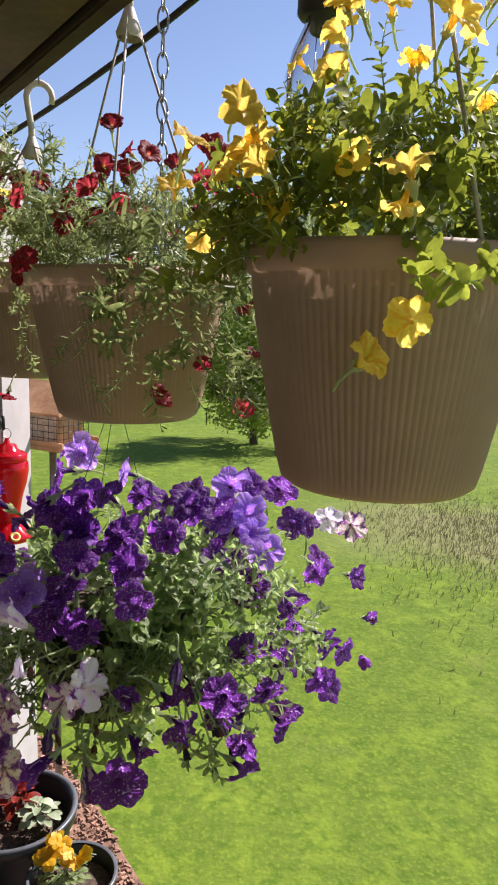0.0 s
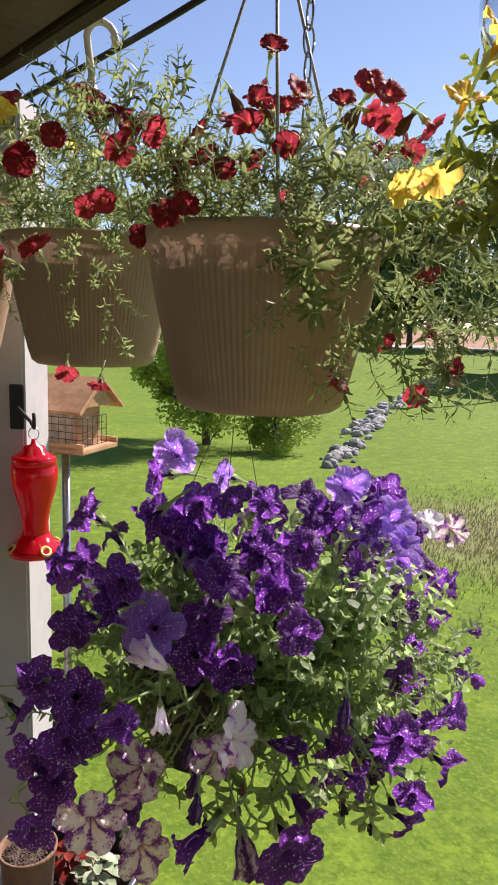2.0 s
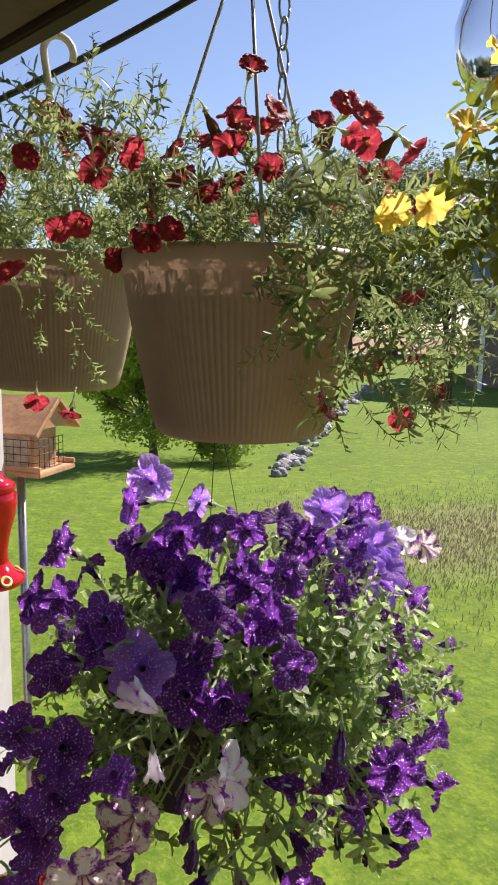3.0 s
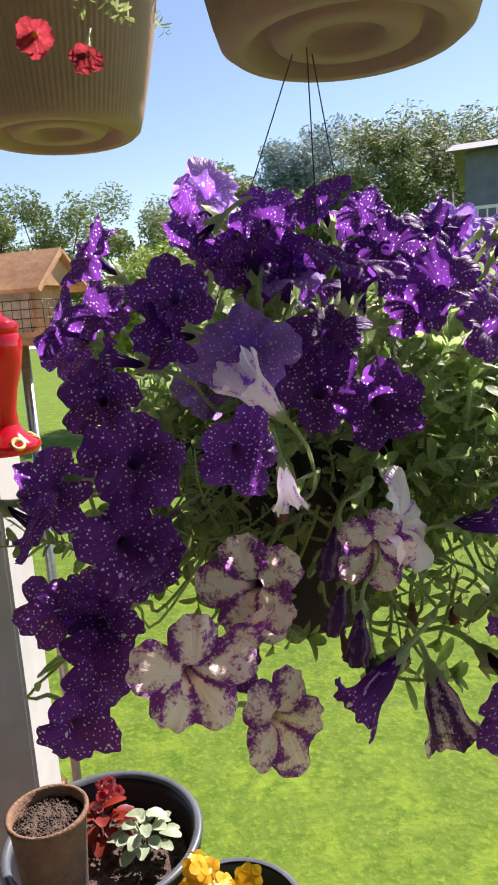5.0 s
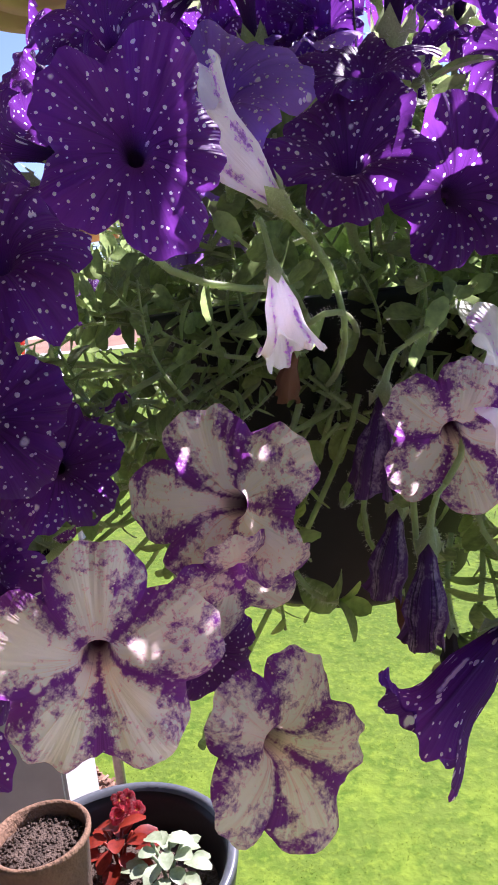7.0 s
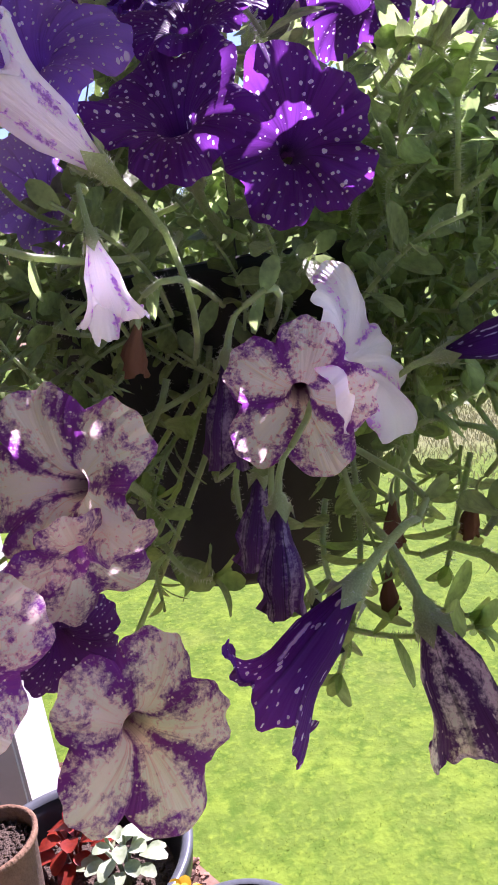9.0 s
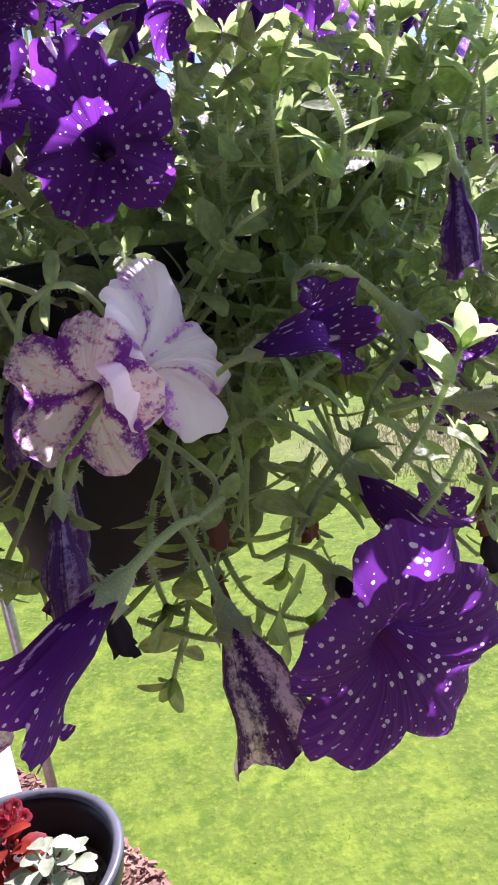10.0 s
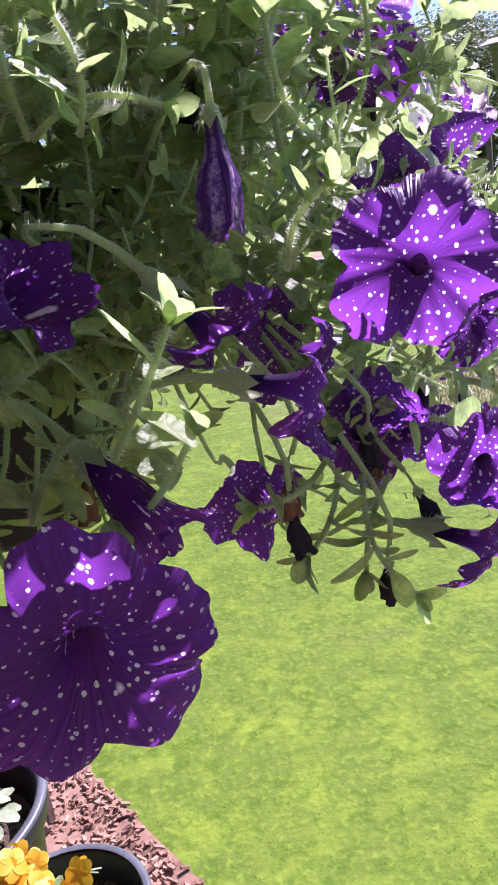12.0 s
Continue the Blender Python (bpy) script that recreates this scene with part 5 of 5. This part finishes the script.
crumbs = bmesh.new()
for _ in range(500):
    a, r = rng.uniform(0, 6.28), (R - 0.03) * math.sqrt(rng.random())
    bmesh.ops.create_icosphere(crumbs, subdivisions=1, radius=rng.uniform(0.0015, 0.004), matrix=Matrix.Translation((r * math.cos(a), r * math.sin(a), H - 0.044)))
tagged(part("soil_crumble", crumbs, M_SOIL, pl), kind="stuff")


def rosette(name, parent, at, material, leaf, width, count, spread, height, seed, label=""):
    r2, bm = random.Random(seed), bmesh.new()
    for k in range(count):
        a, f = k * 2.4, math.sqrt((k + 0.5) / count)
        z = height * (1 - 0.6 * f)
        p = Vector((0.35 * spread * f * math.cos(a), 0.35 * spread * f * math.sin(a), z))
        leaf_into(bm, p, Vector((math.cos(a), math.sin(a), r2.uniform(-0.1, 0.6))), Vector((0, 0, 1)), leaf * r2.uniform(0.7, 1.15), width * r2.uniform(0.8, 1.1), 0.3, 0.3)
    for k in range(5):
        a = k * 1.3
        tube([(0, 0, -0.01), (0.1 * spread * math.cos(a), 0.1 * spread * math.sin(a), height * 0.5), (0.25 * spread * math.cos(a), 0.25 * spread * math.sin(a), height * 0.8)], 0.002, 5, bm)
    return part(name, bm, material, parent, label, m=Matrix.Translation(at))


rosette("pale_plant", pl, (0.055, 0.0, H - 0.045), M_PALELEAF, 0.026, 0.021, 22, 0.072, 0.072, 1, "pale green leafy seedling")
rosette("red_plant", pl, (-0.003, 0.04, H - 0.045), M_REDLEAF, 0.028, 0.021, 20, 0.072, 0.065, 2, "dark red leafy begonia")
for k in range(7):
    put("begonia_bloom", BLOOMS["red"][k % 5], pl, aim((0.013 + rng.gauss(0, 0.009), 0.06 + rng.gauss(0, 0.009), H + 0.02 + rng.gauss(0, 0.006)), (rng.gauss(0, 0.4), -0.6, 0.8), rng.uniform(0, 6), 0.0105))

fib = thing("fibre_pot", Matrix.Translation((-0.484, 1.216, 0.645)) @ Matrix.Scale(0.72, 4), "brown fibre pot of soil standing in the planter", "plant pot")
part("pot", lathe([(0.0, 0.0), (0.048, 0.0), (0.051, 0.005), (0.066, 0.198), (0.070, 0.200), (0.071, 0.208), (0.068, 0.211), (0.063, 0.208), (0.061, 0.185)], 48), M_FIBRE, fib, "brown pressed fibre pot")
bm = bmesh.new()
lathe([(0.0, 0.191), (0.03, 0.192), (0.061, 0.188)], 24, bm=bm)
for _ in range(420):
    a, r = rng.uniform(0, 6.28), 0.059 * math.sqrt(rng.random())
    bmesh.ops.create_icosphere(bm, subdivisions=1, radius=rng.uniform(0.0012, 0.0034), matrix=Matrix.Translation((r * math.cos(a), r * math.sin(a), 0.1915)))
part("soil", bm, M_SOIL, fib)

pan = thing("planter", Matrix.Translation((-0.267, 1.144, 0.475)) @ Matrix.Scale(0.66, 4), "dark plastic pot of golden yellow pansies", "planter")
part("pot", lathe([(0.0, -0.085), (0.085, -0.085), (0.09, 0.0), (0.095, 0.005), (0.125, 0.26), (0.132, 0.262), (0.134, 0.278), (0.129, 0.282), (0.122, 0.276), (0.118, 0.22)], 56), M_BLACKPOT, pan, "dark plastic pot")
part("rim", lathe([(0.134, 0.278), (0.136, 0.282), (0.131, 0.286), (0.124, 0.283)], 56), M_RIMGREY, pan)
part("soil", lathe([(0.0, 0.23), (0.06, 0.232), (0.118, 0.226)], 24), M_SOIL, pan)
rosette("foliage", pan, (-0.03, 0.02, 0.225), M_LEAF, 0.035, 0.018, 40, 0.16, 0.07, 3)


def pansy_mesh():
    bm = bmesh.new()
    for k in range(5):
        a = k * 1.2566 + 0.3
        leaf_into(bm, Vector((0, 0, 0.01 * k)), Vector((math.cos(a), math.sin(a), 0.15)), Vector((0, 0, 1)), 1.0, 0.95, 0.12, 0.25, 0, 5)
    tube([(0, 0, 0), (0, 0, -0.8), (0.2, 0, -2.4)], 0.06, 5, bm, 1)
    me = bpy.data.meshes.new("pansy")
    bm.to_mesh(me)
    bm.free()
    me.materials.append(M_PANSY), me.materials.append(M_STEM)
    me.polygons.foreach_set("use_smooth", [True] * len(me.polygons))
    return me


PANSY = pansy_mesh()
for k in range(22):
    a, r = rng.uniform(0, 6.28), 0.075 * math.sqrt(rng.random())
    put("pansy", PANSY, pan, aim((-0.035 + r * math.cos(a), 0.03 + 0.8 * r * math.sin(a), 0.355 + rng.uniform(-0.03, 0.03) - 1.2 * r * 0.3), (rng.gauss(0, 0.4), rng.gauss(-0.5, 0.4), 0.7), rng.uniform(0, 6), rng.uniform(0.019, 0.025)))

bowl = thing("bowl", Matrix.Translation((-0.559, 1.211, 0.558)) @ Matrix.Scale(0.68, 4), "pale blue bowl of cracked corn", "bowl")
part("dish", lathe([(0.0, 0.004), (0.05, 0.0), (0.06, 0.004), (0.095, 0.035), (0.112, 0.062), (0.117, 0.064), (0.112, 0.066), (0.092, 0.042), (0.06, 0.014), (0.0, 0.012)], 56), M_BLUE, bowl, "pale blue enamel dish")
corn = bmesh.new()
lathe([(0.0, 0.052), (0.04, 0.044), (0.088, 0.036)], 24, bm=corn)
for _ in range(700):
    a, r = rng.uniform(0, 6.28), 0.085 * math.sqrt(rng.random())
    bmesh.ops.create_icosphere(corn, subdivisions=1, radius=rng.uniform(0.003, 0.006), matrix=Matrix.Translation((r * math.cos(a), r * math.sin(a), 0.053 - 0.19 * r)) @ Matrix.Rotation(a * 5, 4, "X") @ Matrix.Diagonal((1, 1, 0.6, 1)))
tagged(part("corn", corn, M_CORN, bowl, "heap of cracked yellow corn"), kind="stuff")
brick_stack = thing("wooden_block", (-0.559, 1.211, 0.444), "weathered wooden block under the bowl", "block")
part("body", box(-0.05, -0.05, 0.0, 0.05, 0.05, 0.113, 0.004), M_DECK, brick_stack, smooth=False)
bench = thing("bench", Matrix.Translation((-0.470, 1.236, 0.0)) @ Matrix.Rotation(radians(-20), 4, "Z"), "weathered wooden plant bench carrying the pots", "bench")
for k in range(4):
    part("plank", box(-0.32, -0.19 + 0.096 * k, 0.419, 0.30, -0.102 + 0.096 * k, 0.443, 0.003), M_DECK, bench, smooth=False)
for x, y in ((-0.29, -0.16), (0.27, -0.16), (-0.29, 0.16), (0.27, 0.16)):
    part("leg", box(x - 0.02, y - 0.02, 0.0, x + 0.02, y + 0.02, 0.418, 0.003), M_DECK, bench, smooth=False)

# ---- rock-lined ditch ----
M_ROCK = mat("grey_field_stone", (0.20, 0.19, 0.18), 0.85, scale=5, vary=0.6, bump=0.5, tint=(0.46, 0.45, 0.43), obj_random=0.5)


def rock_mesh(seed):
    r2, bm = random.Random(seed), bmesh.new()
    bmesh.ops.create_icosphere(bm, subdivisions=2, radius=1.0)
    o = Vector((seed * 3.1, 0, 0))
    for v in bm.verts:
        v.co *= 1 + 0.35 * noise.noise(v.co * 1.3 + o)
        v.co.z *= 0.65
    me = bpy.data.meshes.new("stone")
    bm.to_mesh(me)
    bm.free()
    me.materials.append(M_ROCK)
    return me


ROCKS = [rock_mesh(k) for k in range(6)]
ditch = thing("stone_ditch", (0, 0, 0), "line of grey field stones along a shallow ditch", "stones")
DITCH = [Vector((1.5, 8.0)), Vector((3.2, 12.0)), Vector((6.9, 19.8))]
for k in range(170):
    s = 2 * rng.random() ** 0.95
    j = min(1, int(s))
    p = DITCH[j].lerp(DITCH[j + 1], s - j) + Vector((rng.gauss(0, 0.11), rng.gauss(0, 0.1)))
    sz = rng.uniform(0.03, 0.11)
    put("stone", rng.choice(ROCKS), ditch, Matrix.Translation((p.x, p.y, ground_height(p.x, p.y) + 0.3 * sz)) @ Matrix.Rotation(rng.uniform(0, 6), 4, "Z") @ Matrix.Diagonal((sz, sz * rng.uniform(0.6, 1), sz, 1)))

# ---- trees ----
M_BARK = mat("brown_bark", (0.10, 0.075, 0.05), 0.9, scale=12, vary=0.4, bump=0.8)
M_CROWN = mat("tree_leaf", (0.28, 0.40, 0.05), 0.5, scale=1.6, vary=0.4, translucent=0.66, tint=(0.50, 0.62, 0.10), fine=7)
M_CROWN_FAR = mat("far_tree_leaf", (0.19, 0.27, 0.075), 0.6, scale=0.25, vary=0.4, translucent=0.55, tint=(0.32, 0.42, 0.13), fine=7)
# green leaf colour with the haze of distance mixed in as blue-grey
M_CROWN_HAZY = mat("distant_tree_leaf", (0.24, 0.35, 0.32), 0.7, scale=0.2, vary=0.25, translucent=0.4, tint=(0.32, 0.45, 0.42))


def tree(place, height, spread, leaves, leaf, seed, material, label, trunk_h=0.3, name="tree", clumps=16):
    r2 = random.Random(seed)
    t = thing(name, place, label, "tree")
    bm = bmesh.new()
    tr = height * 0.022 + 0.02
    tube([(0, 0, -0.1), (0.02 * height * r2.uniform(-1, 1), 0, trunk_h * height * 0.6), (0, 0.01 * height, trunk_h * height), (0, 0, height * 0.7)], tr, 9, bm, 0, 0.35)
    blobs = []
    for k in range(clumps):
        a, f = r2.uniform(0, 6.28), math.sqrt(r2.random())
        zz = trunk_h * height + (height * (1 - trunk_h)) * r2.random() ** 0.9
        w = spread * (0.45 + 0.55 * math.sin(math.pi * min(1, max(0.05, (zz / height - trunk_h) / (1 - trunk_h) * 0.8 + 0.15))))
        c = Vector((w * f * math.cos(a), w * f * math.sin(a), zz))
        blobs.append((c, spread * r2.uniform(0.20, 0.40)))
        if k % 2 == 0:
            tube([(0, 0, trunk_h * height * r2.uniform(0.6, 1.4)), c * 0.55 + Vector((0, 0, trunk_h * height * 0.3)), c], tr * 0.4, 6, bm, 0, 0.3)
    part("trunk", bm, M_BARK, t, "brown trunk with limbs")
    verts, faces = [], []
    for k in range(leaves):
        c, r = blobs[k % len(blobs)]
        d = Vector((r2.gauss(0, 1), r2.gauss(0, 1), r2.gauss(0, 1))).normalized()
        p = c + d * r * (0.15 + 1.1 * r2.random() ** 0.6)
        u = Vector((r2.gauss(0, 1), r2.gauss(0, 1), r2.gauss(0, 0.6))).normalized()
        v = u.orthogonal().normalized() if u.length else Vector((1, 0, 0))
        s = leaf * r2.uniform(0.6, 1.3)
        n = len(verts)
        verts += [p - u * s, p + v * s * 0.5, p + u * s, p - v * s * 0.5]
        faces.append((n, n + 1, n + 2, n + 3))
    me = bpy.data.meshes.new("crown")
    me.from_pydata(verts, [], faces)
    me.materials.append(material)
    ob = new("crown", me)
    ob.parent = t
    return t


def on_ground(x, y):
    return Vector((x, y, ground_height(x, y)))


tree(on_ground(0.12, 9.2), 1.95, 0.8, 24000, 0.036, 3, M_CROWN, "small sunlit leafy tree on the lawn", 0.2, "small_tree", 44)
tree(on_ground(0.98, 8.9), 0.8, 0.46, 7000, 0.03, 4, M_CROWN, "low leafy shrub beside the small tree", 0.05, "shrub", 24)
for x, y, h, sp, seed in ((18, 46, 13.6, 4.2, 21), (22.5, 48, 14.4, 4.6, 22), (28, 50, 15.2, 4.8, 23), (34, 51, 15.4, 5.2, 24), (14.5, 45, 10.6, 3.2, 25), (41, 53, 15.0, 5.4, 26), (12.8, 47, 9.4, 3.0, 27)):
    tree(on_ground(x, y), 0.88 * h, sp, 20000, 0.17, seed, M_CROWN_FAR, "tall green tree in the far tree line", 0.2, "far_tree", 26)
for x, y, h, sp, seed in ((7.5, 55, 13.2, 3.6, 31), (-16, 40, 10.4, 3.0, 33), (-14.5, 60, 11.4, 3.8, 34), (-9.5, 64, 12.2, 4.4, 35), (-5, 66, 12.4, 4.6, 36), (3, 70, 13.5, 4.6, 37)):
    tree(on_ground(x, y), 0.92 * h, sp, 12000, 0.20, seed, M_CROWN_FAR, "green tree beyond the fields", 0.18, "far_tree", 20)
for x, y, h, sp, seed in ((18.5, 72, 19.0, 4.6, 41), (22, 73, 20.5, 5.0, 42)):
    tree(on_ground(x, y), 0.9 * h, sp, 14000, 0.24, seed, M_CROWN_HAZY, "hazy blue-green tree far away", 0.2, "far_tree", 22)

# ---- neighbour's house, road and bank ----
M_BRICK = mat("dull_brick_siding", (0.20, 0.15, 0.13), 0.85, scale=3, vary=0.3, bump=0.3)
M_SIDING = mat("slate_blue_siding", (0.13, 0.155, 0.19), 0.7, scale=3, vary=0.2)
M_ROOFING = mat("grey_shingle", (0.24, 0.24, 0.26), 0.9, scale=4, vary=0.3, bump=0.5)
M_TRIM = mat("white_trim", (0.75, 0.75, 0.74), 0.5, scale=3, vary=0.1)
M_PANE = mat("dark_window_pane", (0.02, 0.025, 0.03), 0.1, scale=3, vary=0.2)
M_ROAD = mat("pale_gravel", (0.42, 0.40, 0.37), 0.95, scale=3, vary=0.25, bump=0.4)
M_BANK = mat("bare_red_earth", (0.30, 0.17, 0.11), 0.95, scale=0.6, vary=0.35, bump=0.4)
hx, hy = 9.9, 19.9
hz = ground_height(hx, hy) - 0.10
ho = thing("house", Matrix.Translation((hx, hy, hz)) @ Matrix.Rotation(radians(-30), 4, "Z"), "shaded two-storey house with grey roof and balcony", "house")
part("lower_wall", box(0, 0, 0, 9, 7, 2.9, 0.02), M_BRICK, ho, "dull brick lower wall", smooth=False)
part("upper_wall", box(0, 0, 2.904, 9, 7, 5.4, 0.02), M_SIDING, ho, "slate blue upper siding", smooth=False)
bm = bmesh.new()
for x in (-0.5, 9.5):
    for y, z in ((-0.6, 5.35), (3.5, 6.3), (7.6, 5.35), (3.5, 6.1)):
        bm.verts.new((x, y, z))
v = list(bm.verts)
for q in ((0, 1, 5, 4), (1, 2, 6, 5), (2, 3, 7, 6), (3, 0, 4, 7), (0, 3, 2, 1), (4, 5, 6, 7)):
    bm.faces.new([v[i] for i in q])
part("roof", bm, M_ROOFING, ho, "grey shingle roof", smooth=False)
for x, z, w, h in ((1.0, 0.9, 0.9, 1.2), (3.2, 0.1, 1.0, 2.05), (5.4, 0.9, 1.2, 1.2), (1.0, 3.6, 0.9, 1.2), (3.4, 3.4, 1.6, 1.5), (6.4, 3.6, 0.9, 1.2)):
    w0 = part("window", box(x, -0.05, z, x + w, 0.02, z + h, 0.01), M_TRIM, ho, "white framed window", smooth=False)
    part("pane", box(x + 0.08, -0.065, z + 0.08, x + w - 0.08, -0.045, z + h - 0.08), M_PANE, w0, smooth=False)
part("balcony", box(0.3, -1.7, 2.72, 6, -0.004, 2.86, 0.01), M_TRIM, ho, "pale balcony deck", smooth=False)
for x in (0.4, 3.0, 5.8):
    part("balcony_post", box(x, -1.65, 0, x + 0.12, -1.53, 2.716), M_TRIM, ho, smooth=False)
    part("brace", tube([(x + 0.06, -1.59, 1.9), (x + 0.7, -1.59, 2.7)], 0.05, 6), M_TRIM, ho, smooth=False)
part("rail", box(0.3, -1.7, 3.6, 6, -1.62, 3.68), M_TRIM, ho, smooth=False)
for k in range(24):
    part("baluster", box(0.36 + 0.24 * k, -1.68, 2.865, 0.40 + 0.24 * k, -1.64, 3.596), M_TRIM, ho, smooth=False)
po = thing("utility_post", on_ground(7.3, 15.6), "weathered tall wooden post beside the house", "post")
part("pole", tube([(0, 0, -0.2), (0, 0, 3.6)], 0.06, 10), M_BARK, po)
bm = bmesh.new()
verts = []
for k in range(41):
    x = -40 + 2.4 * k
    verts.append([bm.verts.new((x, y + 0.12 * x, ground_height(max(-20, min(20, x)), y + 0.12 * x) + 0.03 + dz)) for y, dz in ((43.0, 0), (49.0, 0.03), (49.1, 0.04), (53, 0.6), (58, 1.0))])
for a, b in zip(verts, verts[1:]):
    for i in range(4):
        f = bm.faces.new((a[i], b[i], b[i + 1], a[i + 1]))
        f.material_index = 0 if i < 2 else 1
tagged(part("road", bm, (M_ROAD, M_BANK)), "pale gravel road below a bare red earth bank", "road", kind="structure")

# ---- red-leaved shrub beside the lawn's edge ----
sh = thing("shrub", (0.95, 1.80, 0.0), "slender shrub with small dark red leaves", "shrub")
sb = bmesh.new()
sr = random.Random(77)
for k in range(9):
    a = k * 0.7
    top = Vector((0.10 * math.cos(a), 0.10 * math.sin(a), 0.72 - 0.05 * (k % 4)))
    mid = Vector((0.05 * math.cos(a + 0.4), 0.05 * math.sin(a + 0.4), 0.4))
    tube([(0, 0, -0.02), mid, top], 0.003, 6, sb, 1, 0.5)
    for j in range(22):
        s = 0.25 + 0.75 * j / 21
        p = mid.lerp(top, max(0.0, (s - 0.4) / 0.6)) if s > 0.4 else Vector((0, 0, 0)).lerp(mid, s / 0.4)
        b = j * 2.4
        leaf_into(sb, p, Vector((math.cos(b), math.sin(b), 0.5)), Vector((0, 0, 1)), sr.uniform(0.022, 0.036), sr.uniform(0.010, 0.015), 0.2, 0.3, 0)
part("foliage", sb, (M_REDLEAF, M_BARK), sh, "dark red leaves on thin stems")
